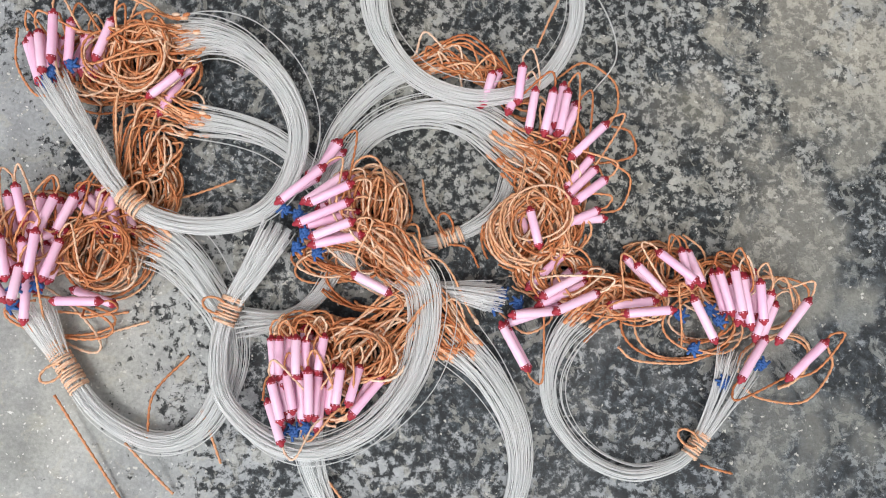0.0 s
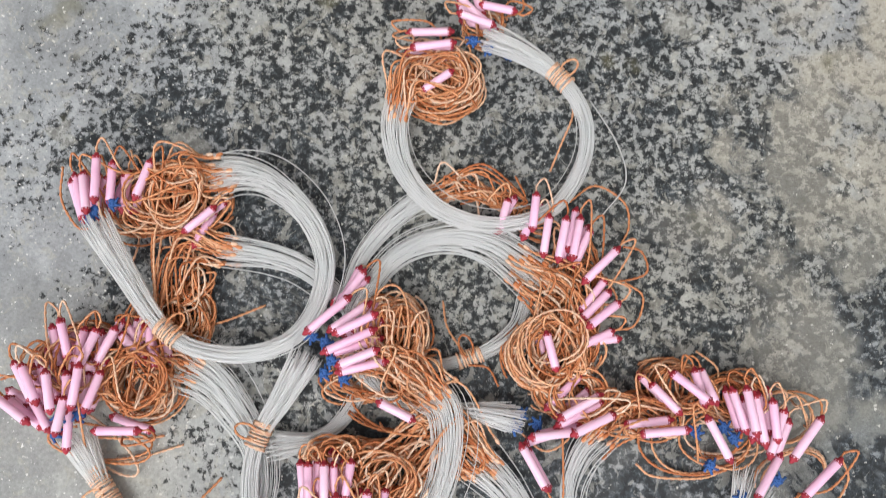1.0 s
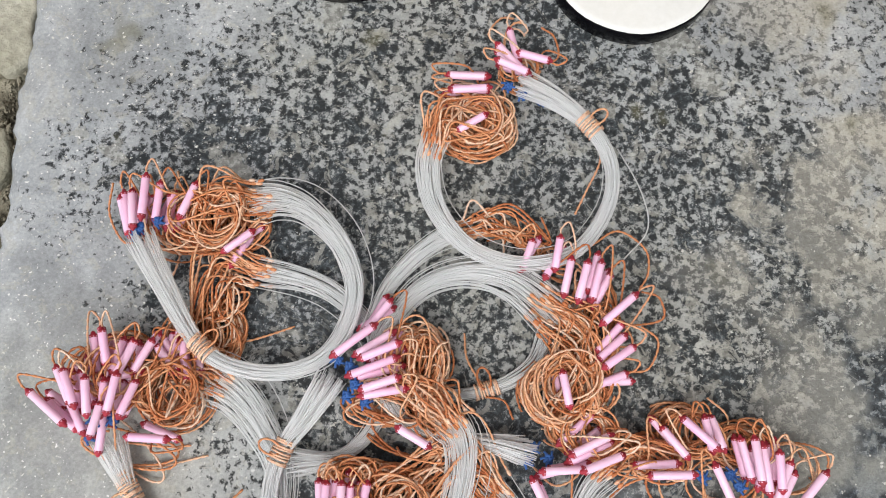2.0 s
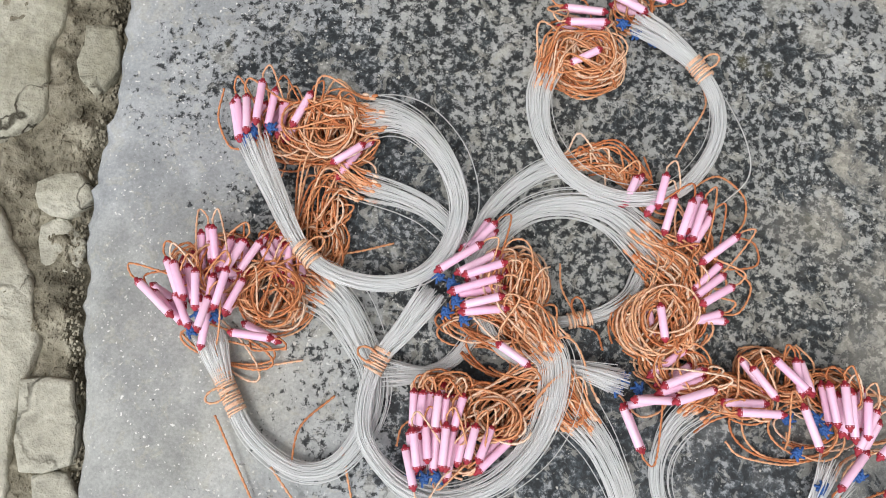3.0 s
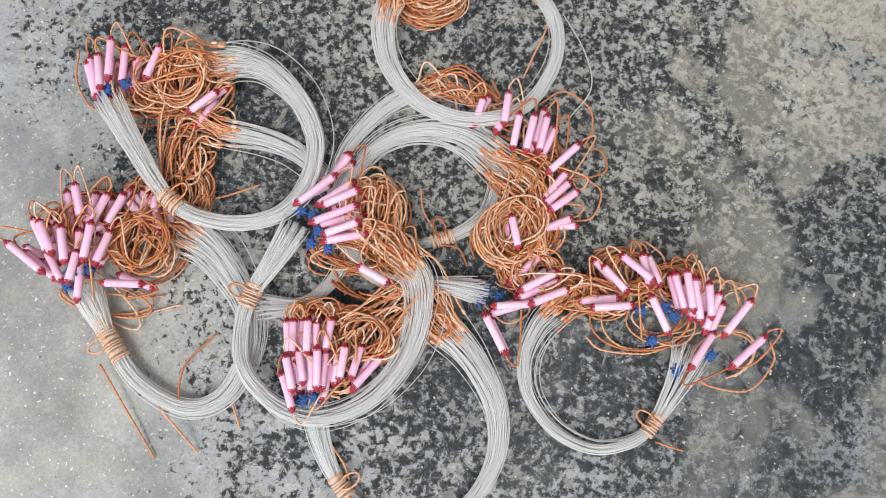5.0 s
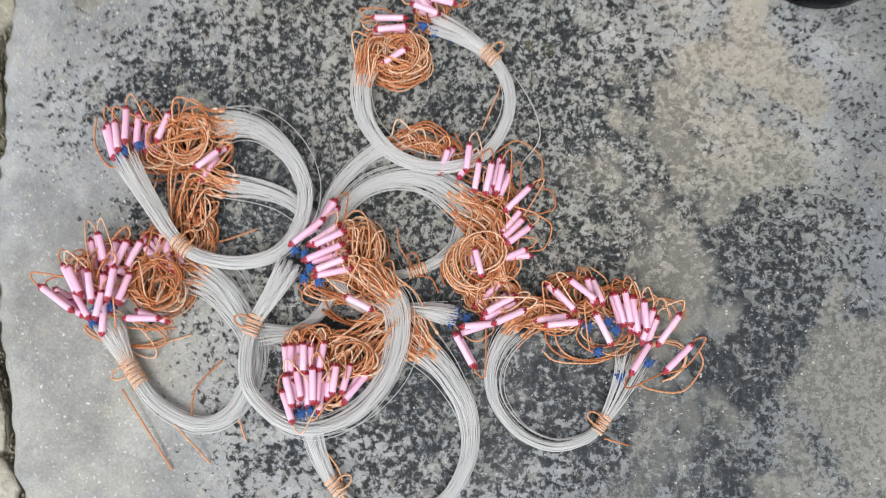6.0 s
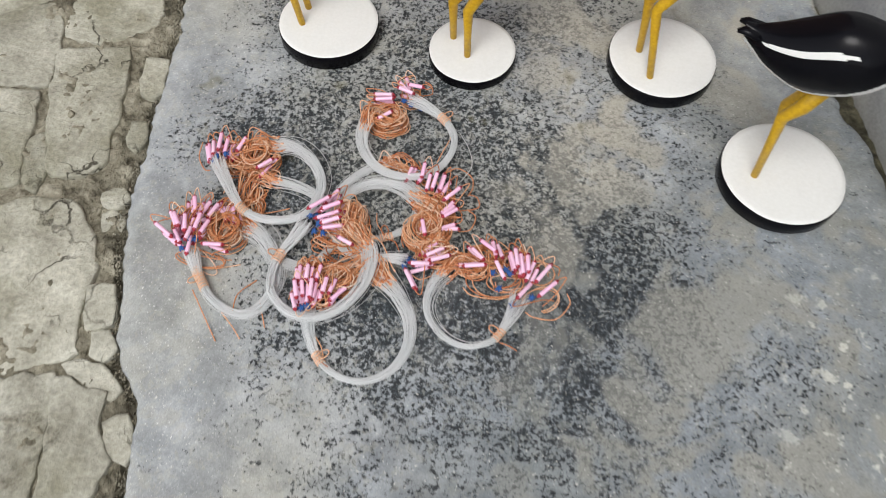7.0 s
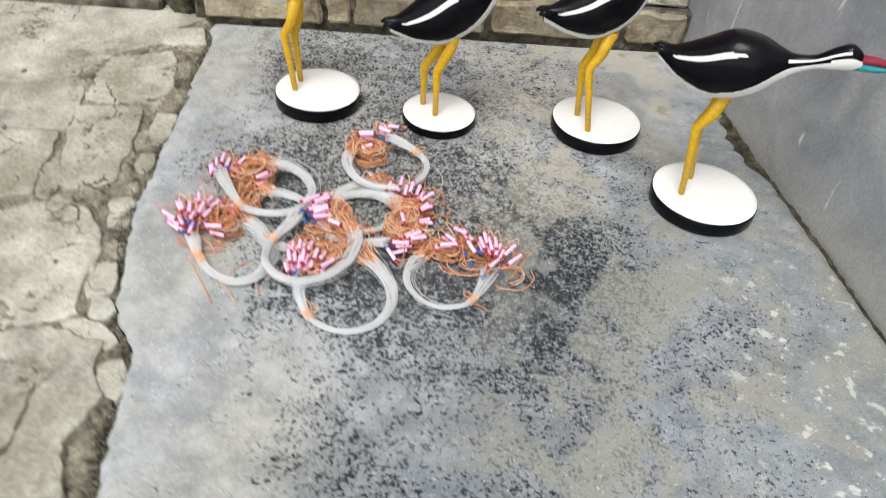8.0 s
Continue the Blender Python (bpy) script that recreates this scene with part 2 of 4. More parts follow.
def cord_material():
    m, n, l, s = material("orange_twine")
    p = place(n)
    isl = n.new("ShaderNodeNewGeometry").outputs["Random Per Island"]
    col = ramp(n, l, isl, [(0.0, (0.48, 0.15, 0.05)), (0.35, (0.66, 0.27, 0.115)), (0.7, (0.76, 0.41, 0.23)), (1.0, (0.83, 0.62, 0.47))])
    f = noise_tex(n, l, 900, 3, 0.6, p)
    col = mix(n, l, 0.5, col, ramp(n, l, f, [(0.3, 0.2), (0.7, 0.8)]), "OVERLAY")
    col = mix(n, l, ramp(n, l, noise_tex(n, l, 40, 3, 0.5, p), [(0.55, 0.0), (0.8, 0.35)]), col, (0.40, 0.13, 0.045))
    l.new(col, s.inputs["Base Color"])
    s.inputs["Roughness"].default_value = 0.65
    bump(n, l, s, f, 0.5, 0.0004)
    return m


def plain(name, colour, rough, grain=250, amount=0.18, coat=0.0, metal=0.0, vary=0.0, spec=0.5):
    m, n, l, s = material(name)
    p = place(n)
    col = mix(n, l, amount, colour, ramp(n, l, noise_tex(n, l, grain, 4, 0.6, p), [(0.3, 0.2), (0.7, 0.8)]), "OVERLAY")
    col = mix(n, l, ramp(n, l, noise_tex(n, l, 28, 5, 0.6, p), [(0.55, 0.0), (0.8, amount)]), col, tuple(0.55 * c for c in colour))
    if vary:
        r = n.new("ShaderNodeObjectInfo").outputs["Random"]
        col = mix(n, l, vary, col, ramp(n, l, r, [(0.0, 0.2), (1.0, 0.8)]), "OVERLAY")
    l.new(col, s.inputs["Base Color"])
    s.inputs["Roughness"].default_value, s.inputs["Coat Weight"].default_value, s.inputs["Metallic"].default_value = rough, coat, metal
    s.inputs["Coat Roughness"].default_value = 0.12
    s.inputs["Specular IOR Level"].default_value = spec
    bump(n, l, s, noise_tex(n, l, 140, 3, 0.5, p), 0.15, 0.001)
    return m


CEMENT = concrete_material()
RENDER = wall_material()
LINE = line_material()
CORD = cord_material()
PAVER = mottled("mortared_paving", (0.25, 0.238, 0.188), (0.40, 0.387, 0.318), (0.52, 0.508, 0.43), 15, vary=0.16, stain=(0.21, 0.20, 0.135), relief=0.008, grain=170, cracks=(0.05, 0.044, 0.03))
DIRT = mottled("damp_dirt", (0.06, 0.053, 0.036), (0.23, 0.21, 0.155), (0.40, 0.375, 0.295), 42, rough=0.95, relief=0.012, grain=140)
GROUND = mottled("yard_ground", (0.16, 0.15, 0.12), (0.26, 0.245, 0.2), (0.36, 0.34, 0.29), 5, rough=0.95, relief=0.004)
BRICK = mottled("old_clay_brick", (0.12, 0.095, 0.062), (0.29, 0.24, 0.155), (0.40, 0.35, 0.25), 26, vary=0.3, stain=(0.25, 0.225, 0.175), relief=0.008, grain=160)
MORTAR = mottled("crumbling_mortar", (0.035, 0.03, 0.022), (0.10, 0.088, 0.066), (0.24, 0.215, 0.17), 34, rough=0.95, relief=0.008)
LIME = mottled("limewashed_ledge", (0.24, 0.215, 0.16), (0.54, 0.51, 0.44), (0.70, 0.68, 0.62), 22, relief=0.008, stain=(0.20, 0.175, 0.12))
RUST = mottled("red_oxide_door", (0.12, 0.045, 0.033), (0.21, 0.108, 0.083), (0.31, 0.20, 0.168), 9, rough=0.4, relief=0.004, stain=(0.27, 0.185, 0.155))
IRON = mottled("rusty_iron", (0.015, 0.009, 0.007), (0.045, 0.025, 0.017), (0.12, 0.07, 0.05), 40, rough=0.7)
SOIL = mottled("dark_mossy_soil", (0.012, 0.011, 0.007), (0.045, 0.042, 0.026), (0.11, 0.10, 0.065), 60, rough=0.95, relief=0.006)
PINK = plain("pink_plastic_tube", (0.88, 0.55, 0.73), 0.34, amount=0.12, vary=0.18)
RED = plain("red_thread", (0.33, 0.018, 0.036), 0.6, amount=0.3, vary=0.2)
BLUE = plain("blue_thread", (0.025, 0.10, 0.32), 0.6, amount=0.3)
BLACK = plain("glossy_black_paint", (0.0025, 0.0025, 0.004), 0.24, coat=0.05, spec=0.12)
WHITE = plain("white_paint", (0.74, 0.74, 0.71), 0.6, amount=0.14)
YELLOW = plain("yellow_paint", (0.58, 0.34, 0.010), 0.42, amount=0.35)
SCARLET = plain("crimson_paint", (0.22, 0.018, 0.035), 0.6, spec=0.25)
TEAL = plain("teal_paint", (0.03, 0.24, 0.27), 0.6, spec=0.25)


# ---------------------------------------------------------------- mesh helpers
class Build:
    """Collects vertices and faces of one mesh."""

    def __init__(self):
        self.v, self.f, self.slot = [], [], []

    def add(self, verts, faces, slot=0):
        o = len(self.v)
        self.v.extend(map(tuple, verts))
        self.f.extend(tuple(i + o for i in f) for f in faces)
        self.slot.extend([slot] * len(faces))

    def box(self, x0, x1, y0, y1, z0, z1, slot=0):
        v = [(x, y, z) for z in (z0, z1) for y in (y0, y1) for x in (x0, x1)]
        self.add(v, [(0, 2, 3, 1), (4, 5, 7, 6), (0, 1, 5, 4), (2, 6, 7, 3), (0, 4, 6, 2), (1, 3, 7, 5)], slot)

    def sweep(self, pts, radius, sides=5, flat=1.0, twist=0.0, slot=0):
        """A round or twisted (flat < 1) cord along a polyline; radius: one number or one a point."""
        p = np.asarray(pts, float)
        if twist:
            along = np.concatenate([[0], np.cumsum(np.linalg.norm(np.diff(p, axis=0), axis=1))])
            u = np.linspace(0, along[-1], max(6, int(along[-1] / 0.0009)))
            p = np.stack([np.interp(u, along, p[:, q]) for q in range(3)], 1)
        k = len(p)
        r = np.broadcast_to(np.asarray(radius, float), (k,))
        t = np.gradient(p, axis=0)
        t /= np.linalg.norm(t, axis=1, keepdims=True) + 1e-12
        up = np.where(np.abs(t[:, 2:3]) > 0.9, np.array([[1.0, 0, 0]]), np.array([[0, 0, 1.0]]))
        side = np.cross(t, up)
        side /= np.linalg.norm(side, axis=1, keepdims=True) + 1e-12
        nor = np.cross(side, t)
        length = np.concatenate([[0], np.cumsum(np.linalg.norm(np.diff(p, axis=0), axis=1))])
        turn = length * twist
        rings = []
        for j in range(sides):
            a = 2 * math.pi * j / sides
            ca, sa = math.cos(a), math.sin(a) * flat
            cx, cy = ca * np.cos(turn) - sa * np.sin(turn), ca * np.sin(turn) + sa * np.cos(turn)
            rings.append(p + side * (r * cx)[:, None] + nor * (r * cy)[:, None])
        v = np.stack(rings, axis=1).reshape(-1, 3)
        f = [(i * sides + j, i * sides + (j + 1) % sides, (i + 1) * sides + (j + 1) % sides, (i + 1) * sides + j) for i in range(k - 1) for j in range(sides)]
        f += [tuple(range(sides))[::-1], tuple((k - 1) * sides + j for j in range(sides))]
        self.add(v, f, slot)

    def mesh(self, name, materials, smooth=True):
        me = bpy.data.meshes.new(name)
        me.from_pydata(self.v, [], self.f)
        for m in materials:
            me.materials.append(m)
        me.polygons.foreach_set("material_index", self.slot)
        me.polygons.foreach_set("use_smooth", [smooth] * len(self.f))
        me.update()
        return me


def part(name, me, parent, label="", m=None):
    ob = new(name, me)
    ob.parent = parent
    if m is not None:
        ob.matrix_basis = m
    return tagged(ob, label)


def spline(pts, per=10):
    """Catmull-Rom through rows of numbers."""
    p = np.asarray(pts, float)
    p = np.vstack([2 * p[0] - p[1], p, 2 * p[-1] - p[-2]])
    out = []
    for i in range(1, len(p) - 2):
        a, b, c, d = p[i - 1:i + 3]
        for u in np.linspace(0, 1, per, endpoint=False):
            out.append(0.5 * (2 * b + (c - a) * u + (2 * a - 5 * b + 4 * c - d) * u * u + (3 * b - a - 3 * c + d) * u ** 3))
    out.append(p[-2])
    return np.array(out)


def bevelled(name, x0, x1, y0, y1, z0, z1, mat, edge, rough=0.0, cuts=0, seed=0):
    """A box with worn, chamfered edges."""
    bm = bmesh.new()
    bmesh.ops.create_cube(bm, size=1)
    for v in bm.verts:
        v.co = Vector(((x0 + x1) / 2 + v.co.x * (x1 - x0), (y0 + y1) / 2 + v.co.y * (y1 - y0), (z0 + z1) / 2 + v.co.z * (z1 - z0)))
    bmesh.ops.bevel(bm, geom=bm.edges[:], offset=edge, segments=1, affect="EDGES", profile=0.5)
    if cuts:
        long = [e for e in bm.edges if e.calc_length() > edge * 4]
        bmesh.ops.subdivide_edges(bm, edges=long, cuts=cuts, use_grid_fill=True)
    if rough:
        for v in bm.verts:
            q = v.co * 45 + Vector((seed * 7.3, seed * 1.7, 0))
            v.co += noise.noise_vector(q) * rough
    me = bpy.data.meshes.new(name)
    bm.to_mesh(me)
    bm.free()
    me.materials.append(mat)
    return me


rng = np.random.default_rng(7)

# ---------------------------------------------------------------- ground, slab and walls
b = Build()
b.add([(-40, -40, -0.045), (40, -40, -0.045), (40, 40, -0.045), (-40, 40, -0.045)], [(0, 1, 2, 3)])
tagged(new("ground", b.mesh("ground", [GROUND])), "bare grey-brown yard ground", "ground", kind="structure")

# the slab's broken kerb edge from back to front: y, x
EDGE = [(0.60, -0.338), (0.50, -0.333), (0.477, -0.322), (0.447, -0.320), (0.337, -0.312), (0.226, -0.301), (0.10, -0.292), (0.0, -0.283), (-0.06, -0.268), (-0.112, -0.254), (-0.162, -0.238), (-0.205, -0.207), (-0.27, -0.194), (-0.364, -0.176), (-0.7, -0.12), (-1.6, 0.02)]
EDGE_Y, EDGE_X = np.array([e[0] for e in EDGE][::-1]), np.array([e[1] for e in EDGE][::-1])


def slab_left(y):
    return float(np.interp(y, EDGE_Y, EDGE_X)) + 0.006 * noise.noise((y * 17, 2.1, 0)) + 0.0035 * noise.noise((y * 61, 5.1, 0)) + 0.003 * noise.noise((y * 170, 8.1, 0))


def wall_foot(y):
    """The wall's foot, a line from the door's corner to the front."""
    return 0.5785 - 0.2 * y


def slab_right(y):
    gap = 0.0035 + 0.003 * noise.noise((y * 60, 9.3, 0))
    gap += 0.030 * max(0.0, 1 - abs((y - 0.285) / 0.08)) ** 0.6 * (0.8 + 0.5 * noise.noise((y * 70, 1.3, 0)))
    return wall_foot(y) - gap


def floor_slab():
    ys = np.concatenate([np.linspace(0.528, -0.42, 190), np.linspace(-0.45, -1.6, 24)])
    us = np.concatenate([[0, 0.004, 0.009, 0.016, 0.03], np.linspace(0.05, 0.95, 70), [0.97, 0.984, 0.993, 1.0]])
    v, f = [], []
    for y in ys:
        a, c = slab_left(y), slab_right(y)
        for u in us:
            x = a + (c - a) * u
            z = 0.0012 * noise.noise((x * 9, y * 9, 0)) + 0.0005 * noise.noise((x * 60, y * 60, 3))
            d = min(x - a, c - x)
            z -= 0.007 * max(0.0, 1 - d / 0.012) ** 2
            z -= 0.008 * max(0.0, 1 - (0.528 - y) / 0.012) ** 2
            v.append((x, y + 0.087 * x * min(1.0, max(0.0, (y - 0.2) / 0.3)), z - 0.0008))
    k = len(us)
    for i in range(len(ys) - 1):
        for j in range(k - 1):
            f.append((i * k + j, (i + 1) * k + j, (i + 1) * k + j + 1, i * k + j + 1))
    rim = [i * k for i in range(len(ys))] + [(len(ys) - 1) * k + j for j in range(1, k)] + [i * k + k - 1 for i in range(len(ys) - 2, -1, -1)] + [j for j in range(k - 2, 0, -1)]
    base = len(v)
    for q in rim:
        v.append((v[q][0], v[q][1], -0.044))
    m = len(rim)
    for i in range(m):
        f.append((rim[i], base + i, base + (i + 1) % m, rim[(i + 1) % m])[::-1])
    bb = Build()
    bb.add(v, f)
    return bb.mesh("floor", [CEMENT])


tagged(new("floor", floor_slab()), "worn grey cement slab with dark mottling and broken edge", "floor", kind="structure")


def dirt_height(x, y):
    return -0.0108 + 0.0058 * noise.noise((x * 14, y * 14, 1)) + 0.0040 * noise.noise((x * 60, y * 60, 2)) + 0.0040 * noise.noise((x * 150, y * 160, 4))


def dirt_bed():
    """Crumbly dirt under and between the paving stones and in the cracks."""
    xs = np.concatenate([np.linspace(-1.5, -0.62, 60), np.linspace(-0.612, -0.13, 230), np.linspace(-0.1, 0.75, 60)])
    ys = np.concatenate([np.linspace(-0.75, -0.33, 60), np.linspace(-0.325, 0.52, 340), np.linspace(0.525, 0.66, 20)])
    v = []
    for y in ys:
        for x in xs:
            z = dirt_height(x, y)
            ys0 = y - 0.087 * x * min(1.0, max(0.0, (y - 0.2) / 0.3))
            d = slab_left(ys0) - x
            if d < 0:
                z -= 0.008
            elif d < 0.011:
                z -= 0.014 * (1 - abs(d - 0.005) / 0.007) * max(0.0, 0.6 + 1.1 * noise.noise((y * 20, 3.3, 0)))
            if x > 0.3:
                z -= 0.016
            v.append((x, y, z))
    k = len(xs)
    f = [(i * k + j, i * k + j + 1, (i + 1) * k + j + 1, (i + 1) * k + j) for i in range(len(ys) - 1) for j in range(k - 1)]
    bb = Build()
    bb.add(v, f)
    return bb.mesh("dirt_bed", [DIRT])


tagged(new("dirt", dirt_bed()), "damp brown dirt and mortar crumbs between paving", "dirt", kind="structure")

def soil_strip():
    """Dark soil and moss in the open joint along the wall's foot, with a mound by the door's corner."""
    d = Build()
    ys = np.linspace(0.60, -1.2, 260)
    v = []
    for y in ys:
        yy = y + 0.087 * 0.5 * min(1.0, max(0.0, (y - 0.2) / 0.3))
        for q in np.linspace(-0.045, 0.012, 9):
            v.append((wall_foot(y) + q, yy, -0.0105 + 0.004 * noise.noise((y * 90, q * 120, 0)) + 0.003 * noise.noise((y * 240, q * 260, 4))))
    d.add(v, [(i * 9 + j, i * 9 + j + 1, (i + 1) * 9 + j + 1, (i + 1) * 9 + j) for i in range(len(ys) - 1) for j in range(8)])
    return d.mesh("soil", [SOIL])


tagged(new("soil", soil_strip()), "dark mossy soil in the open joint by the wall", "soil", kind="structure")

# the yard's right wall: a thick rendered wall along the slab
bw = Build()
ny, nz = 90, 50
wy = np.linspace(0.95, -2.2, ny)
wz = np.concatenate([[-0.044, -0.02, 0.0, 0.01, 0.02], np.linspace(0.03, 0.5, nz - 10), np.linspace(0.8, 2.3, 5)])
wv = []
for y in wy:
    for z in wz:
        out = 0.004 * noise.noise((y * 6, z * 6, 0)) + 0.0015 * noise.noise((y * 40, z * 40, 0))
        wv.append((wall_foot(y) + 0.006 + out + 0.02 * max(z, 0), y, z))
wk = len(wz)
bw.add(wv, [(i * wk + j, i * wk + j + 1, (i + 1) * wk + j + 1, (i + 1) * wk + j) for i in range(ny - 1) for j in range(wk - 1)])
front0, front1 = wall_foot(0.95), wall_foot(-2.2)
bw.add([(front0 + 0.04, 0.95, 2.3), (front0 + 0.25, 0.95, 2.3), (front1 + 0.25, -2.2, 2.3), (front1 + 0.04, -2.2, 2.3), (front0 + 0.25, 0.95, -0.044), (front1 + 0.25, -2.2, -0.044), (front1 + 0.01, -2.2, -0.044)],
       [(0, 1, 2, 3), (1, 4, 5, 2), (3, 2, 5, 6)])
tagged(new("wall_east", bw.mesh("wall_east", [RENDER])), "grey cement-rendered wall, whitewashed higher up", "wall", kind="structure")

# ---------------------------------------------------------------- doorway at the back, turned 5 degrees
BACK = pose(0.0, 0.535, 0.0, 0, 0, 5.0)


def back(name, me, label, category, kind="structure"):
    ob = new(name, me)
    ob.matrix_basis = BACK
    return tagged(ob, label, category, kind=kind)


step = back("door_step", bevelled("door_step", -0.37, 0.49, 0.012, 0.30, -0.044, 0.062, MORTAR, 0.004, 0.005, 16, 1), "brick door step bedded in crumbling mortar", "step")
for i, (u0, u1) in enumerate(((-0.352, -0.158), (-0.148, -0.112), (-0.100, 0.119), (0.131, 0.352), (0.364, 0.462))):
    part("brick", bevelled("brick", u0, u1, -0.002 + 0.003 * (i % 2), 0.10, 0.004, 0.061 - 0.002 * (i % 3), BRICK, 0.004, 0.005, 6, i), step)
ledge = bevelled("ledge", -0.385, 0.465, 0.024, 0.30, 0.0645, 0.0815, LIME, 0.004, 0.006, 22, 5)
back("door_sill", ledge, "chipped limewashed cement door sill", "sill")

door = back("door_1", bevelled("door_panel", -0.398, 0.434, 0.080, 0.104, 0.086, 2.02, RUST, 0.002, 0.0015, 10, 2), "closed red-brown sheet-metal door, scuffed", "door")
part("bottom_rail", bevelled("bottom_rail", -0.392, 0.430, 0.074, 0.0795, 0.088, 0.098, RUST, 0.001), door)
for name, u0, u1 in (("hinge_strip", 0.421, 0.432),):
    part(name, bevelled(name, u0, u1, 0.070, 0.0795, 0.100, 2.0, IRON, 0.0015, 0.001, 8), door)
frame_r = back("door_jamb", bevelled("door_jamb", 0.4365, 0.460, 0.060, 0.118, 0.0825, 2.06, IRON, 0.003, 0.003, 10, 3), "rusted angle-iron door jamb with flaking paint", "door jamb")
part("iron_flange", bevelled("iron_flange", 0.4425, 0.449, 0.050, 0.0595, 0.0825, 2.0, IRON, 0.001, 0.002, 10, 8), frame_r)
back("door_jamb", bevelled("door_jamb", -0.4330, -0.4005, 0.070, 0.118, 0.0825, 2.06, IRON, 0.002, 0.002, 10, 4), "rusted iron door jamb beside brickwork", "door jamb")

pier = back("wall_west", bevelled("wall_west", -1.9, -0.434, 0.066, 0.42, -0.044, 2.3, MORTAR, 0.004), "old brick wall with crumbling mortar joints", "wall")
part("plinth", bevelled("plinth", -1.6, -0.432, 0.030, 0.0655, -0.03, 0.014, MORTAR, 0.006, 0.006, 18, 3), pier)
r = 0.072
for course in range(6):
    z0 = 0.0185 + course * r
    u = -0.424 - (0.0, 0.022, 0.012, 0.03, 0.004, 0.02)[course]
    first = (0.238, 0.190, 0.150, 0.225, 0.12, 0.23)[course]
    j = 0
    while u > -1.3:
        w = first if j == 0 else 0.232
        d = 0.044 + 0.006 * float(rng.random()) + (0.006 if course == 1 and j == 0 else 0)
        part("brick", bevelled("brick", u - w + 0.012, u, d, 0.16, z0, z0 + 0.058 + 0.006 * float(rng.random()), BRICK, 0.005, 0.0075, 6, course * 11 + j), pier)
        u -= w
        j += 1
# soil in the recess; its near-black colour also stands in for the recess's shadow
back("soil_heap", bevelled("soil_heap", -0.425, -0.372, 0.022, 0.063, -0.02, 0.030, SOIL, 0.012, 0.01, 8, 6), "dark soil and crumbs coloured for recess shade between brickwork and step", "soil")
back("wall_north", bevelled("wall_north", -1.9, 1.2, 0.43, 0.62, -0.044, 2.5, RENDER, 0.004), "plain grey rendered wall behind the doorway", "wall")
back("lintel", bevelled("lintel", -0.4335, 0.462, 0.066, 0.42, 2.065, 2.3, RENDER, 0.004), "cement lintel over the door", "lintel")
back("corner_fill", bevelled("corner_fill", 0.4635, 0.60, 0.062, 0.42, -0.044, 2.3, RENDER, 0.006, 0.004, 6, 2), "rendered wall return beside the door", "wall")


# ---------------------------------------------------------------- painted wading-bird decoys
PROFILE = [  # along the body, back line, belly line, half width
    (0.0, 0.012, -0.010, 0.006), (0.05, 0.009, -0.022, 0.012), (0.12, 0.010, -0.037, 0.021), (0.25, 0.017, -0.053, 0.031), (0.39, 0.024, -0.053, 0.034),
    (0.53, 0.021, -0.044, 0.030), (0.62, 0.012, -0.031, 0.019), (0.69, 0.005, -0.021, 0.0105), (0.79, 0.005, -0.013, 0.0082), (0.88, 0.016, -0.012, 0.0115),
    (0.95, 0.021, -0.012, 0.0125), (1.0, 0.012, -0.010, 0.009), (1.015, 0.004, -0.007, 0.004)]


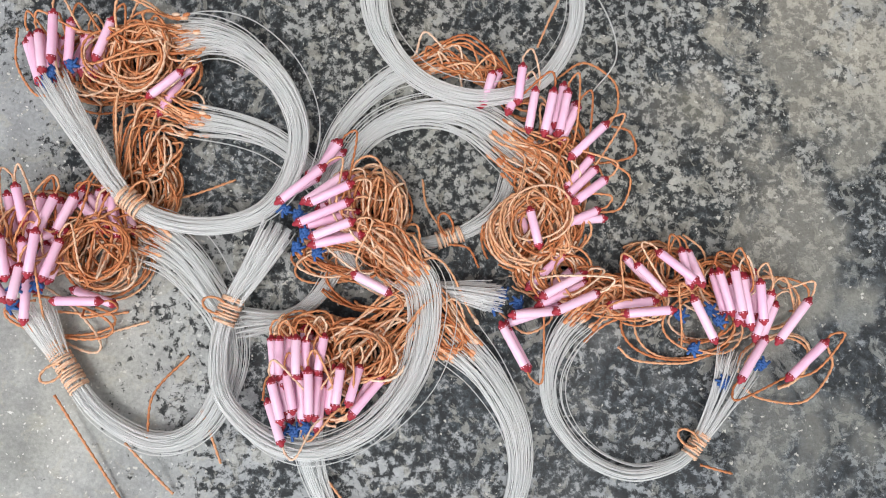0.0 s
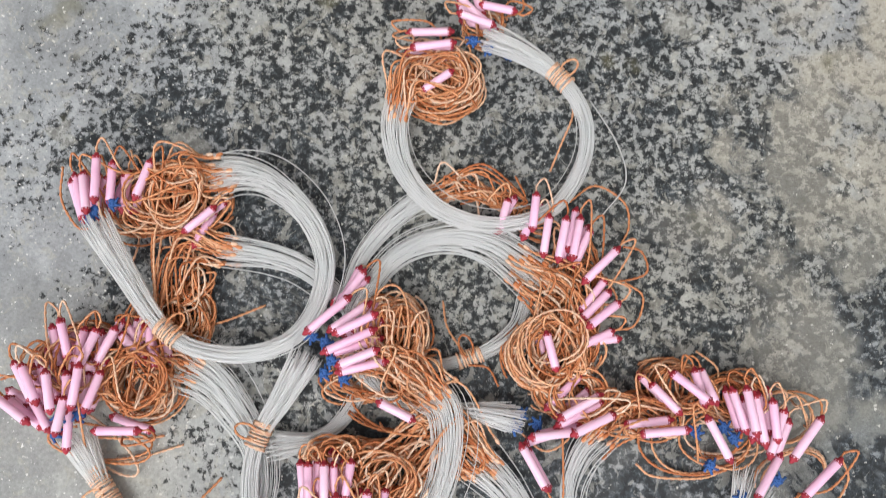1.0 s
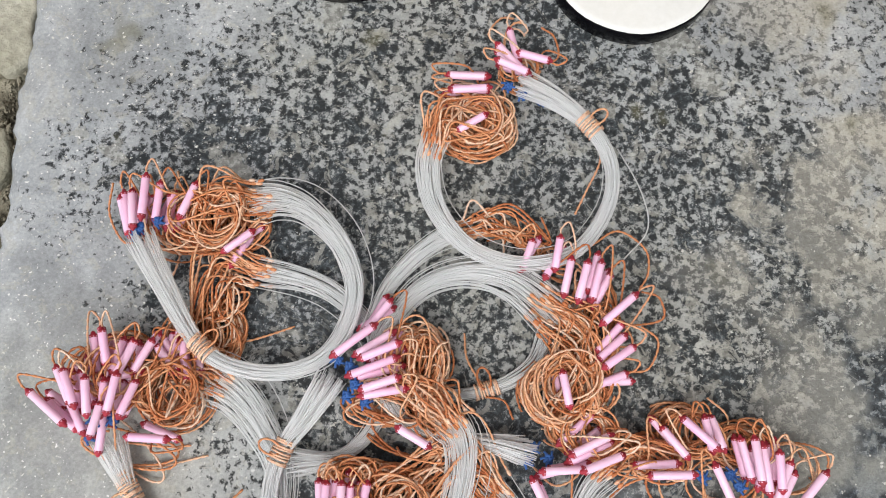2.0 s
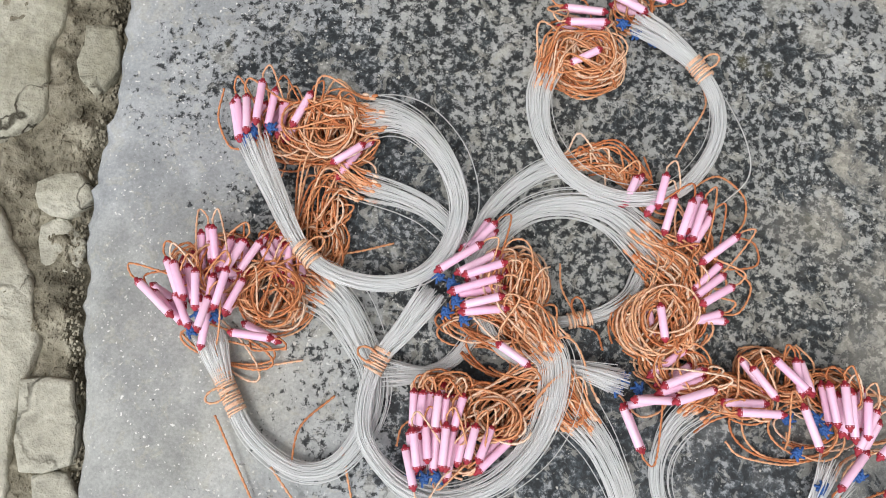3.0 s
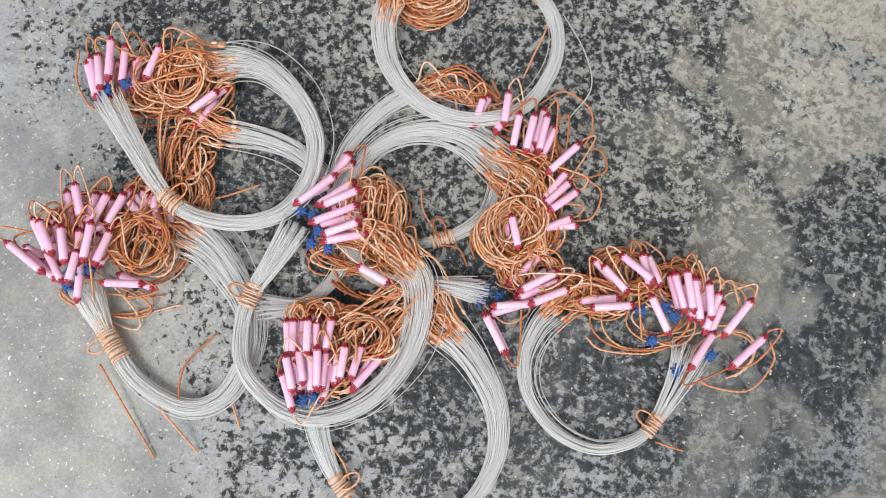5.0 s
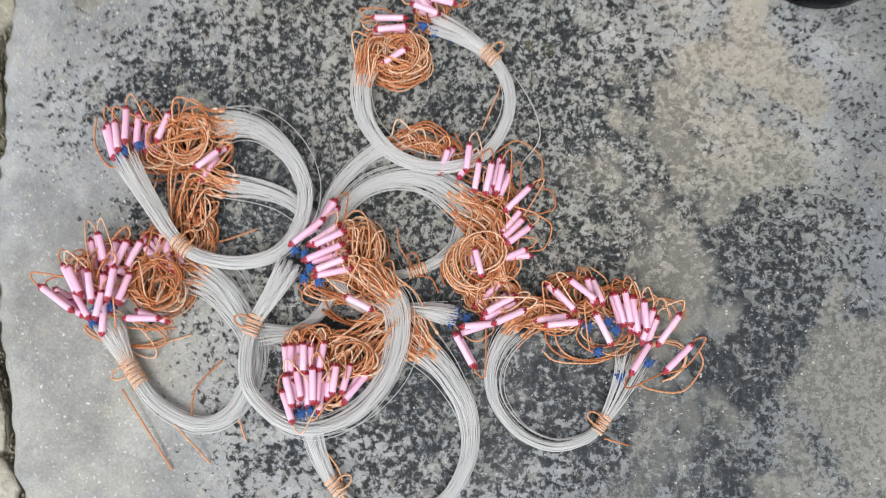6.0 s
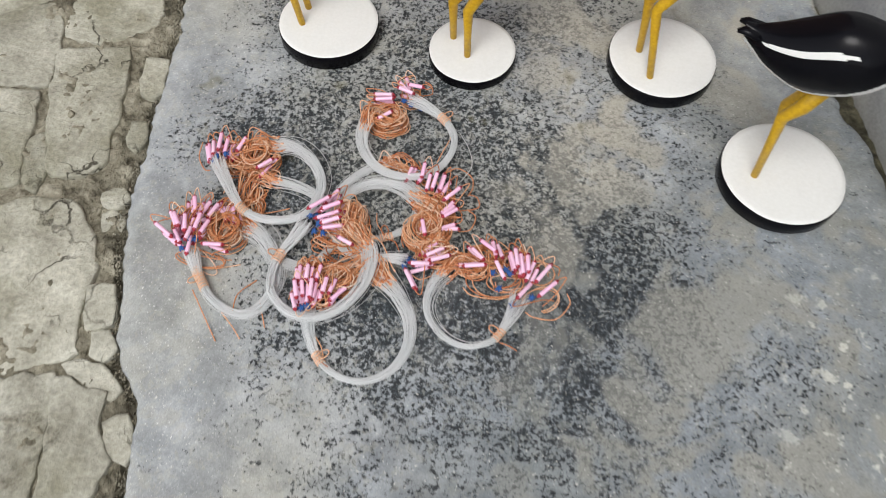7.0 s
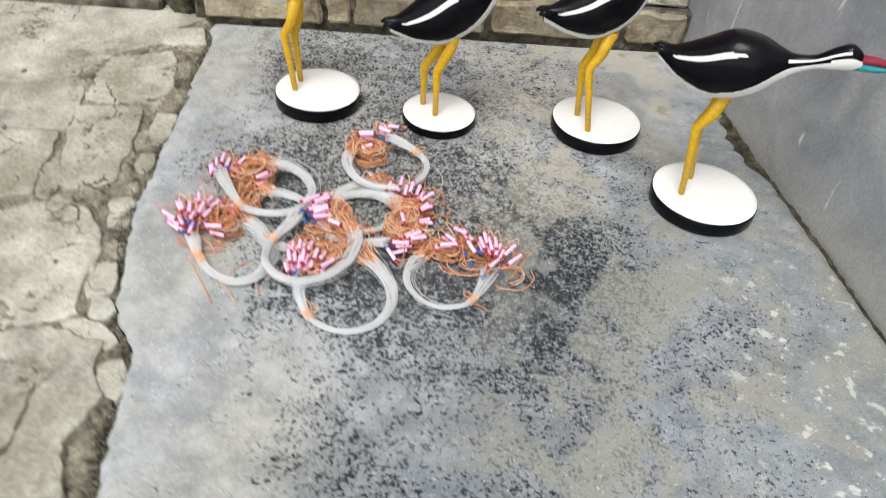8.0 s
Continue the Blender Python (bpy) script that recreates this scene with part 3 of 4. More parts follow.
def wader(name, disc, radius, thick, feet, knees, hip, tail, bill, tip, label, hump=0.22, sheen_angle=30, plump=1.0):
    """One painted wooden decoy: body, neck, bill, two bent legs and a round base, all one mesh."""
    d = Build()
    axis = Vector(bill) - Vector(tail)
    size = axis.length / 0.245
    x = axis.normalized()
    y = Vector((0, 0, 1)).cross(x).normalized()
    z = x.cross(y)
    rows = spline(PROFILE, 18)
    seg = 132
    v = []
    for s, top, low, w in rows:
        top *= 1.0 + hump * math.exp(-((s - 0.38) / 0.2) ** 2)
        low *= 1.0 + (plump - 1.0) * math.exp(-((s - 0.42) / 0.25) ** 2)
        w *= 1.0 + (plump - 1.0) * math.exp(-((s - 0.42) / 0.25) ** 2)
        c, h = (top + low) / 2, (top - low) / 2
        for j in range(seg):
            a = 2 * math.pi * j / seg
            ca, sa = math.cos(a), math.sin(a)
            px = Vector(tail) + x * (s * axis.length) + y * (w * size * math.copysign(abs(ca) ** 0.85, ca)) + z * ((c + h * sa) * size)
            v.append(tuple(px))
    o, k = [], len(rows)
    for i in range(k - 1):
        s = rows[i][0]
        for j in range(seg):
            a = (360 * (j + 0.5) / seg)
            side = a if a <= 90 else (180 - a if a <= 270 else a - 360)
            white = side < np.interp(s, (0.0, 0.12, 0.30, 0.45, 0.58, 0.68), (-12, -30, -38, -33, -16, 0))
            if 0.66 < s <= 0.86:
                white = side < -2 or 24 < side < 40
            if s > 0.86:
                white = side < 12 or (26 < side < 40 and s < 0.95)
            # sky reflection on the glossy back, painted as a white streak
            if 0.06 < s < 0.46:
                u = (s - 0.06) / 0.40
                if abs(side - sheen_angle - 5) < 5.8 * min(1.0, 5 * u, 3.2 * (1 - u)) ** 0.5:
                    white = True
            o.append(1 if white else 0)
    d.v, d.f = v, [(i * seg + j, i * seg + (j + 1) % seg, (i + 1) * seg + (j + 1) % seg, (i + 1) * seg + j)[::-1] for i in range(k - 1) for j in range(seg)]
    d.slot = o
    d.f += [tuple(range(seg)), tuple((k - 1) * seg + j for j in range(seg))[::-1]]
    d.slot += [0, 1]
    # forked tail tips
    t0 = Vector(tail)
    for sgn in (-1, 1):
        d.sweep([t0 + x * 0.02 * size + y * 0.006 * sgn, t0 + y * 0.006 * sgn + z * 0.006, t0 - x * 0.007 * size + y * 0.007 * sgn + z * 0.006 * size], [0.007, 0.0055, 0.0026], 6, 0.6)
    # bill, two mandibles
    t1, t2 = Vector(bill), Vector(tip)
    for up, slot in ((0.0030, 3), (-0.0050, 4)):
        d.sweep([t1 - x * 0.006 + z * up, t1 * 0.6 + t2 * 0.4 + z * up, t2 + z * up * 0.25], [0.0072, 0.0058, 0.0014], 8, 0.75, slot=slot)
    # legs
    for (fx, fy), kn, sgn in zip(feet, knees, (-1, 1)):
        h = Vector(hip) + y * 0.009 * sgn
        d.sweep([h + z * 0.012, h * 0.5 + Vector(kn) * 0.5 + z * -0.001, kn, Vector(kn) * 0.55 + Vector((fx, fy, thick + 0.001)) * 0.45, (fx, fy, thick - 0.001)], [0.0090, 0.0078, 0.0062, 0.0046, 0.0040], 10, slot=2)
    # base disc, a little uneven, black edge and white top
    n = 48
    rad = [radius * (1 + 0.012 * noise.noise((math.cos(2 * math.pi * i / n) * 2, math.sin(2 * math.pi * i / n) * 2, disc[0] * 30))) for i in range(n)]
    cs = [(math.cos(2 * math.pi * i / n), math.sin(2 * math.pi * i / n)) for i in range(n)]
    levels = ((0.0, 0.985, 0), (0.0012, 0.995, 0), (thick - 0.0018, 1.0, 0), (thick, 0.985, 1), (thick + 0.0003, 0.90, 1))
    vv = [(disc[0] + q * g * c, disc[1] + q * g * e, zz) for zz, g, _ in levels for q, (c, e) in zip(rad, cs)]
    d.add(vv, [tuple(4 * n + i for i in range(n))], 1)
    base = len(d.v) - len(vv)
    for lv in range(4):
        for i in range(n):
            d.f.append((base + lv * n + i, base + lv * n + (i + 1) % n, base + (lv + 1) * n + (i + 1) % n, base + (lv + 1) * n + i))
            d.slot.append(1 if lv == 3 else 0)
    me = d.mesh(name, [BLACK, WHITE, YELLOW, SCARLET, TEAL])
    return tagged(new(name, me), label, "decoy", group="wading bird decoys")


wader("bird_decoy", (-0.115, 0.283), 0.061, 0.020, ((-0.146, 0.274), (-0.144, 0.301)), ((-0.158, 0.278, 0.103), (-0.150, 0.301, 0.094)), (-0.136, 0.288, 0.145),
      (-0.226, 0.285, 0.163), (-0.0535, 0.295, 0.252), (-0.012, 0.298, 0.264), "black and white wooden wading bird with raised neck, round base", hump=0.75, sheen_angle=50, plump=1.12)
wader("bird_decoy", (0.063, 0.268), 0.053, 0.0135, ((0.058, 0.257), (0.038, 0.284)), ((0.056, 0.258, 0.082), (0.037, 0.276, 0.078)), (0.081, 0.272, 0.145),
      (-0.012, 0.248, 0.146), (0.186, 0.317, 0.230), (0.218, 0.332, 0.231), "slim black wooden wading bird leaning forward, small white base", hump=0.3, plump=1.06)
wader("bird_decoy", (0.290, 0.284), 0.0645, 0.019, ((0.275, 0.249), (0.262, 0.289)), ((0.260, 0.262, 0.108), (0.255, 0.288, 0.098)), (0.281, 0.278, 0.150),
      (0.185, 0.255, 0.180), (0.380, 0.315, 0.242), (0.430, 0.330, 0.251), "plump black wooden wading bird on a round white base", hump=0.35, plump=1.12)
wader("bird_decoy", (0.420, 0.133), 0.068, 0.019, ((0.388, 0.124), (0.406, 0.162)), ((0.379, 0.124, 0.118), (0.388, 0.148, 0.110)), (0.404, 0.130, 0.160),
      (0.315, 0.150, 0.199), (0.514, 0.095, 0.238), (0.554, 0.080, 0.240), "black and white wooden wading bird stretching towards the wall", hump=0.35, plump=1.1)


# ---------------------------------------------------------------- coils of fishing line with twine and tubes
def lathe(name, rows, mat, sides=10):
    d = Build()
    v = [(x, r * math.cos(2 * math.pi * j / sides), r * math.sin(2 * math.pi * j / sides)) for x, r in rows for j in range(sides)]
    k = len(rows)
    f = [(i * sides + j, (i + 1) * sides + j, (i + 1) * sides + (j + 1) % sides, i * sides + (j + 1) % sides) for i in range(k - 1) for j in range(sides)]
    f += [tuple(range(sides)), tuple((k - 1) * sides + j for j in range(sides))[::-1]]
    d.add(v, f)
    return d.mesh(name, [mat])


# a 20 mm tube, its red end binding and a small tied knot
TUBE = lathe("tube", [(-0.0104, 0.0014), (-0.0103, 0.0020), (-0.0098, 0.0022), (0.0, 0.00215), (0.0098, 0.0022), (0.0103, 0.0020), (0.0104, 0.0014)], PINK, 12)
TIE = lathe("end_tie", [(-0.0009, 0.0020), (-0.0008, 0.00238), (-0.0003, 0.00228), (0.0002, 0.0024), (0.0007, 0.0021), (0.0011, 0.0013), (0.0018, 0.0012), (0.0026, 0.0005)], RED, 8)


def knot_mesh():
    d = Build()
    q = np.random.default_rng(3)
    for _ in range(4):
        a = q.uniform(0, 6.28, 3)
        s = np.linspace(0, 6.0, 14)
        d.sweep(np.stack([0.0018 * np.cos(s + a[0]), 0.0018 * np.sin(s + a[1]), 0.0011 * np.sin(2 * s + a[2])], 1), 0.0008, 5)
    for a in q.uniform(0, 6.28, 4):
        d.sweep([(0, 0, 0), (0.0022 * math.cos(a), 0.0022 * math.sin(a), 0.0006), (0.0046 * math.cos(a + 0.3), 0.0046 * math.sin(a + 0.3), 0.0004)], 0.0007, 5)
    return d.mesh("knot", [BLUE])


KNOT = knot_mesh()


MM = 0.00101


def line_coil(name, spine, wrap, spread, z, strands, loops, tubes, knots, label, seed, knot_spread=0.009, loose=(), strays=(), wrap_long=1.0, extra=6, tube_z=(0.018, 0.031), cords=16):
    """spine: from the tubes' knots round the ring to where the twine begins (mm). wrap: which spine point is bound with cord, or None.
    loops: (x, y, rx, ry, turn, count, highest z) heaps of twine in mm. tubes: (x, y, turn, length) in mm and degrees."""
    g = np.random.default_rng(seed)
    thing = tagged(new(name), label, "line coil", group="fishing line coils")
    p = spline(np.array([(x / 1000, y / 1000) for x, y in spine]), 12)
    k = len(p)
    at = np.linspace(0, len(spine) - 1, k)
    w0 = wrap if wrap is not None else 1
    far = np.clip((at - w0) / (len(spine) - 1 - w0), 0, 1)
    near = np.clip((w0 - at) / max(w0, 1), 0, 1)
    full = math.sqrt(strands / 52)
    wide = 0.0041 * full + (0.8 * spread - 0.0041 * full) * far ** 2.6 + (knot_spread - 0.0041 * full) * near ** 1.1
    high = (0.0036 + 0.0030 * near - 0.0012 * far) * full
    mid = z + 0.004 * full + (0.008 * near + 0.006 * far ** 3)
    t = np.gradient(p, axis=0)
    t /= np.linalg.norm(t, axis=1, keepdims=True)
    nor = np.stack([-t[:, 1], t[:, 0]], 1)

    # the clear strands
    d = Build()
    ends = []
    for i in range(int(strands * 1.6)):
        a, rr = g.uniform(0, 2 * math.pi), math.sqrt(g.uniform(0.02, 1))
        turn = a + g.uniform(-0.8, 0.8) * np.linspace(-1, 1, k) + 0.25 * np.sin(at * g.uniform(0.6, 1.4) + g.uniform(0, 6))
        off, up = rr * np.cos(turn), rr * np.sin(turn)
        lay = g.uniform(-1, 1)
        off = off * (1 - far) + (0.45 * off + 0.75 * lay) * far
        off = off + 0.10 * np.sin(at * g.uniform(0.5, 1.5) + g.uniform(0, 6))
        stray = 1.0 + (0.9 * far * (1 - far) * 4 if g.random() < 0.10 else 0)
        stop = k - int(g.integers(0, max(2, int(k * (0.07 if i >= 6 else 0.03)))))
        go = int(g.integers(0, 5))
        q = np.column_stack([p + nor * (off * wide * stray)[:, None], np.maximum(mid + up * high, 0.0007)])[go:stop]
        d.sweep(q[::2] if len(q) % 2 else np.vstack([q[::2], q[-1:]]), 0.00026 + 0.00010 * g.random(), 5)
        ends.append((q[-1], q[-1] - q[-4]))
    for rows in strays:
        q = spline([(x * MM, y * MM) for x, y in rows], 9)
        d.sweep(np.column_stack([q, 0.002 + 0.012 * np.sin(np.linspace(0.6, 3.1, len(q)))]), 0.00045, 4)
    tagged(part("clear_line", d.mesh("clear_line", [LINE]), thing), kind="stuff")

    # twine: leaders from the strands into the heap, then loose loops
    c = Build()
    twist = 850.0
    heap = loops[0]
    for i in range(min(int(cords * 1.8), strands)):
        e, way = ends[i]
        way = way / (np.linalg.norm(way) + 1e-9)
        ang = g.uniform(0, 6.28)
        goal = np.array([heap[0] + 0.75 * heap[2] * math.cos(ang), heap[1] + 0.75 * heap[3] * math.sin(ang), 0]) / 1000
        goal[2] = g.uniform(0.008, heap[6] / 1000)
        s0 = e - way * 0.004
        dist = np.linalg.norm(goal - e)
        bend = e + way * dist * 0.5 + g.normal(0, 0.003, 3)
        bend[2] = abs(bend[2]) + 0.003
        q = spline([s0, e + way * 0.002, bend, goal, goal + np.array([g.normal(0, 0.005), g.normal(0, 0.005), -0.002])], 10)
        q[:, 2] = np.maximum(q[:, 2], 0.001)
        c.sweep(q, 0.00080, 5, 0.66, twist)
        # bead of a knot where line and twine meet
        c.sweep([s0 - way * 0.001, s0, s0 + way * 0.0015, s0 + way * 0.0025], [0.0005, 0.0010, 0.0010, 0.0006], 6)
    for x, y, rx, ry, tilt, count, top in loops:
        axis = radians(tilt)
        for i in range(count if count < 4 else int(count * 1.5)):
            if count < 4:
                # a few wide loose loops
                s = np.linspace(0, g.uniform(4.4, 5.4), 50) + g.uniform(0, 6.28)
                f = g.uniform(0.95, 1.1)
                ax, ay = rx * f * np.cos(s), ry * f * np.sin(s) + 0.4 * np.cos(2 * s)
                turn, pz = axis + radians(g.normal(0, 8)), top * g.uniform(0.3, 0.9) + 0.12 * top * np.sin(s)
            else:
                # leaning rings pushed along the heap's axis like a fallen spring, some slack ones round the outside
                s = np.linspace(0, g.uniform(4.2, 8.0), 60) + g.uniform(0, 6.28)
                u = g.uniform(-1, 1)
                slack = i % 5 == 0
                wide = g.uniform(0.85, 1.08) if slack else g.uniform(0.42, 0.74)
                tall = g.uniform(0.85, 1.08) if slack else g.uniform(0.60, 0.98) * math.sqrt(1 - 0.45 * u * u)
                drift = 1 + g.uniform(-0.16, 0.16) * np.linspace(-1, 1, 60)
                ax = (0.0 if slack else u * 0.48) * rx + wide * rx * np.cos(s) * drift + g.normal(0, 0.04) * rx + 0.5 * np.sin(2 * s + g.uniform(0, 6))
                ay = g.normal(0, 0.05 if slack else 0.13) * ry + tall * ry * np.sin(s) * drift + 0.5 * np.cos(3 * s + g.uniform(0, 6))
                lean = math.copysign(math.sin(radians(g.uniform(8, 40))), u)
                pz = top * g.uniform(0.12, 0.95) * (1 - 0.35 * u * u) + 0.5 * wide * rx * np.cos(s) * lean
                pz = np.clip(pz * (0.45 if slack else 1.0), 1.2, top * 1.15)
                turn = axis + radians(g.normal(0, 13))
            px, py = x + ax * math.cos(turn) - ay * math.sin(turn), y + ax * math.sin(turn) + ay * math.cos(turn)
            c.sweep(np.stack([px, py, np.maximum(pz, 1.2)], 1) / 1000, 0.00076 + 0.00012 * g.random(), 5, 0.66, twist)
    # the twine tied to each tube bends over into the heap
    first = np.array([*p[0], 0.0])
    for i, (tx0, ty0, turn, length) in enumerate(tubes):
        o = np.array([tx0 * MM, ty0 * MM, tube_z[0] + (tube_z[1] - tube_z[0]) * ((i * 0.618) % 1.0)])
        way = np.array([math.cos(radians(turn)), math.sin(radians(turn)), 0.0])
        half = 0.0006 * length + 0.001
        if np.linalg.norm(o - way * half - first) > np.linalg.norm(o + way * half - first):
            way = -way
        near_heap = min(loops, key=lambda h: (h[0] - tx0) ** 2 + (h[1] - ty0) ** 2)
        ang = g.uniform(0, 6.28)
        goal = np.array([near_heap[0] + 0.7 * near_heap[2] * math.cos(ang), near_heap[1] + 0.7 * near_heap[3] * math.sin(ang), near_heap[6] * 0.7]) / 1000
        side = np.array([-way[1], way[0], 0.0]) * (1 if np.dot(goal - o, (-way[1], way[0], 0)) > 0 else -1)
        q = spline([o + way * half * 0.9, o + way * (half + 0.003), o + way * (half + 0.006) + side * 0.004 + np.array([0, 0, 0.002]), (o + way * half * 0.6) * 0.55 + goal * 0.45 + side * 0.006 + np.array([0, 0, 0.004]), goal], 8)
        q[:, 2] = np.maximum(q[:, 2], 0.0012)
        c.sweep(q, 0.00072, 5, 0.66, twist)
    for rows in loose:
        q = spline([(x * MM, y * MM) for x, y in rows], 9)
        u = np.linspace(0, 1, len(q))
        c.sweep(np.column_stack([q, 0.0012 + 0.006 * (1 - u) ** 2 + 0.004 * np.sin(u * math.pi) * g.random()]), 0.0008, 5, 0.66, twist)
    tagged(part("twine", c.mesh("twine", [CORD]), thing), kind="stuff")

    # binding
    if wrap is not None:
        i = int(round(wrap * 12))
        o = np.array([*p[i], mid[i]])
        tx = np.array([*t[i], 0.0])
        nx = np.array([*nor[i], 0.0])
        turns = 13 * wrap_long
        s = np.linspace(0, 2 * math.pi * turns, int(14 * turns))
        along = np.linspace(-0.0068, 0.0068, len(s)) * wrap_long + 0.0006 * np.sin(s * 0.37)
        q = o + tx * along[:, None] + nx * ((0.0008 + 0.0043 * full) * np.cos(s))[:, None] + np.array([0, 0, 1.0]) * ((0.0008 + 0.0037 * full) * np.sin(s))[:, None]
        q[:, 2] = np.maximum(q[:, 2], 0.0008)
        wr = Build()
        wr.sweep(q, 0.00068, 5, 0.8, 850.0)
        s = np.linspace(0.3, 5.9, 24)
        loop = o + np.outer(0.006 * (1 - np.cos(s)), nx * (1 if seed % 2 else -1)) + np.outer(0.0035 * np.sin(s), tx) + np.array([0, 0, 0.004])
        wr.sweep(loop, 0.0008, 5, 0.7, 850.0)
        part("binding", wr.mesh("binding", [CORD]), thing)

    under = [(tubes[j][0] + g.normal(0, 3), tubes[j][1] + g.normal(0, 3), tubes[j][2] + g.normal(0, 9), 20) for j in g.integers(0, len(tubes), extra)]
    for i, (x, y, turn, length) in enumerate([*tubes, *under]):
        h = 0.011 + 0.009 * g.random() if i >= len(tubes) else (tube_z[0] + (tube_z[1] - tube_z[0]) * ((i * 0.618) % 1.0))
        m = pose(x * MM, y * MM, h, 0, g.uniform(-9, 9), turn) @ Matrix.Diagonal((max(0.75, min(1.25, length / 20 * 1.02)), 1, 1, 1))
        tb = part("tube", TUBE, thing, m=m)
        part("end_tie", TIE, tb, "red thread binding", pose(0.0098, 0, 0))
        part("end_tie", TIE, tb, "red thread binding", pose(-0.0098, 0, 0, 0, 0, 180))
    for x, y, h in knots:
        part("knot", KNOT, thing, "blue thread knot", pose(x / 1000, y / 1000, h / 1000, 0, 0, g.uniform(0, 360)))
    return thing


line_coil("fishing_line_coil", [(-99, -48), (-76, -43), (-60, -29), (-52, -3), (-64, 24), (-86, 42), (-107, 49), (-136, 51)], None, 0.012, 0.001, 38,
          [(-150, 15, 16, 17, 10, 22, 14), (-145, 30, 7, 14, -15, 5, 14), (-168, 12, 12, 10, 0, 5, 12)],
          [(-170, 4, -99, 16), (-165, 2, -90, 16), (-160, 2, -68, 16), (-169, -2, -53, 16)], [], "clear line coil partly hidden beneath other coils, brown-orange twine", 11, tube_z=(0.012, 0.018), cords=13)
line_coil("fishing_line_coil", [(41, 54), (32, 36), (24, 17), (1, 2), (-34, -5), (-55, 4), (-64, 28), (-57, 54), (-36, 79), (-11, 90)], 3, 0.010, 0.001, 30,
          [(14, 87, 18, 4, -27, 5, 10), (30, 78, 13, 7, -20, 6, 14), (57, 42, 11, 27, 12, 12, 16)],
          [(15, 75, -104, 16), (30, 76, -94, 17), (37, 65, -96, 19), (44, 62, -99, 20), (52, 64, -99, 20), (56, 60, -112, 19), (64, 50, -133, 22), (61, 35, -126, 19), (65, 25, -140, 18), (62, 30, -133, 18), (64, 14, -153, 16)],
          [], "clear line coil bound with copper cord, tubes fanned out", 12, loose=([(-1, 3), (-11, 17), (-14, 31)], [(1, -2), (11, -3), (17, -12)], [(51, 87), (65, 97), (81, 89), (84, 76), (80, 66)], [(80, 64), (90, 62), (93, 51), (79, 46), (66, 46)], [(81, 45), (91, 38), (87, 23), (75, 20)]), cords=12)
line_coil("fishing_line_coil", [(-64, -80), (-57, -114), (-42, -141), (-22, -155), (4, -158), (29, -144), (42, -118), (40, -90), (24, -64), (4, -46)], 2, 0.017, 0.001, 38,
          [(-39, -57, 21, 14, -12, 24, 27), (-64, -50, 17, 8, 5, 16, 26), (-50, -82, 12, 9, 0, 6, 22), (4, -48, 12, 6, -30, 8, 14)],
          [(-78, -62, -81, 17), (-74, -62, -86, 17), (-70, -61, -86, 17), (-66, -61, -86, 17), (-62, -61, -85, 16), (-59, -60, -95, 16), (-55, -59, -96, 16), (-74, -91, -66, 19), (-73, -81, -73, 18), (-68, -77, -76, 17),
           (-63, -80, -84, 20), (-59, -77, -85, 20), (-56, -78, -90, 19), (-50, -75, -93, 19), (-39, -72, -102, 17), (-33, -77, -127, 21), (-46, -73, -94, 17)],
          [(-66, -96, 18), (-60, -94, 20), (-72, -98, 14)], "clear line coil with a dense row of pink tubes under twine", 13, loose=([(-50, -117), (-41, -128), (-37, -139)], [(-83, -83), (-81, -71), (-63, -62), (-53, -73)], [(-42, -142), (-31, -147), (-27, -152)]), extra=14)
line_coil("fishing_line_coil", [(148, -47), (141, -69), (129, -93), (117, -104), (96, -109), (74, -101), (58, -83), (54, -63), (60, -44), (72, -30)], 2, 0.012, 0.001, 27,
          [(94, -22, 17, 11, 0, 11, 14), (108, -8, 18, 13, -10, 12, 20), (140, -13, 20, 13, -10, 12, 20), (124, -34, 30, 16, 0, 5, 12), (168, -50, 18, 12, 30, 3, 12), (165, -20, 14, 12, 0, 3, 14)],
          [(90, -26, 9, 21), (96, -30, 8, 21), (98, -14, -45, 18), (108, -8, -37, 21), (114, -8, -73, 17), (120, -7, -67, 17), (122, -32, -61, 21), (134, -18, -70, 20), (137, -18, -79, 21), (143, -22, -78, 23), (145, -22, -83, 19),
           (149, -22, -82, 18), (152, -28, -108, 22), (156, -32, -110, 20), (165, -30, -124, 23), (148, -49, -123, 23), (170, -48, -133, 23)],
          [(129, -27, 18), (133, -32, 20), (116, -30, 14), (124, -46, 12), (140, -62, 10), (158, -52, 12)], "clear line coil lying apart, many pink tubes spread out", 14, loose=([(182, -21), (182, -11), (169, -7), (151, -11)], [(192, -40), (195, -51), (182, -68), (161, -68), (152, -63)], [(87, -47), (97, -53), (121, -53), (133, -49)], [(96, -12), (97, 1), (107, 7), (123, -2)], [(118, 11), (129, 3), (131, -8)], [(129, -101), (138, -103), (147, -105)]), knot_spread=0.014)
line_coil("fishing_line_coil", [(29, -28), (0, -25), (-23, -27), (-46, -16), (-60, 13), (-53, 35), (-38, 54), (-15, 63), (10, 60), (36, 43)], None, 0.016, 0.006, 52,
          [(43, 7, 24, 19, 20, 30, 28), (54, -14, 18, 13, -10, 18, 27), (45, 27, 15, 11, -55, 10, 22)],
          [(48, -13, -133, 22), (55, -20, -148, 21), (56, -24, -152, 24), (61, -28, -153, 21), (42, -34, -171, 20), (34, -50, -58, 22), (40, 6, -73, 17)],
          [(25, -32, 12), (36, -30, 16), (28, -25, 12)], "large clear line coil with a round heap of orange twine", 15, loose=([(28, -34), (41, -43), (53, -37), (55, -29)], [(73, -12), (79, -20), (68, -34)]), cords=22)
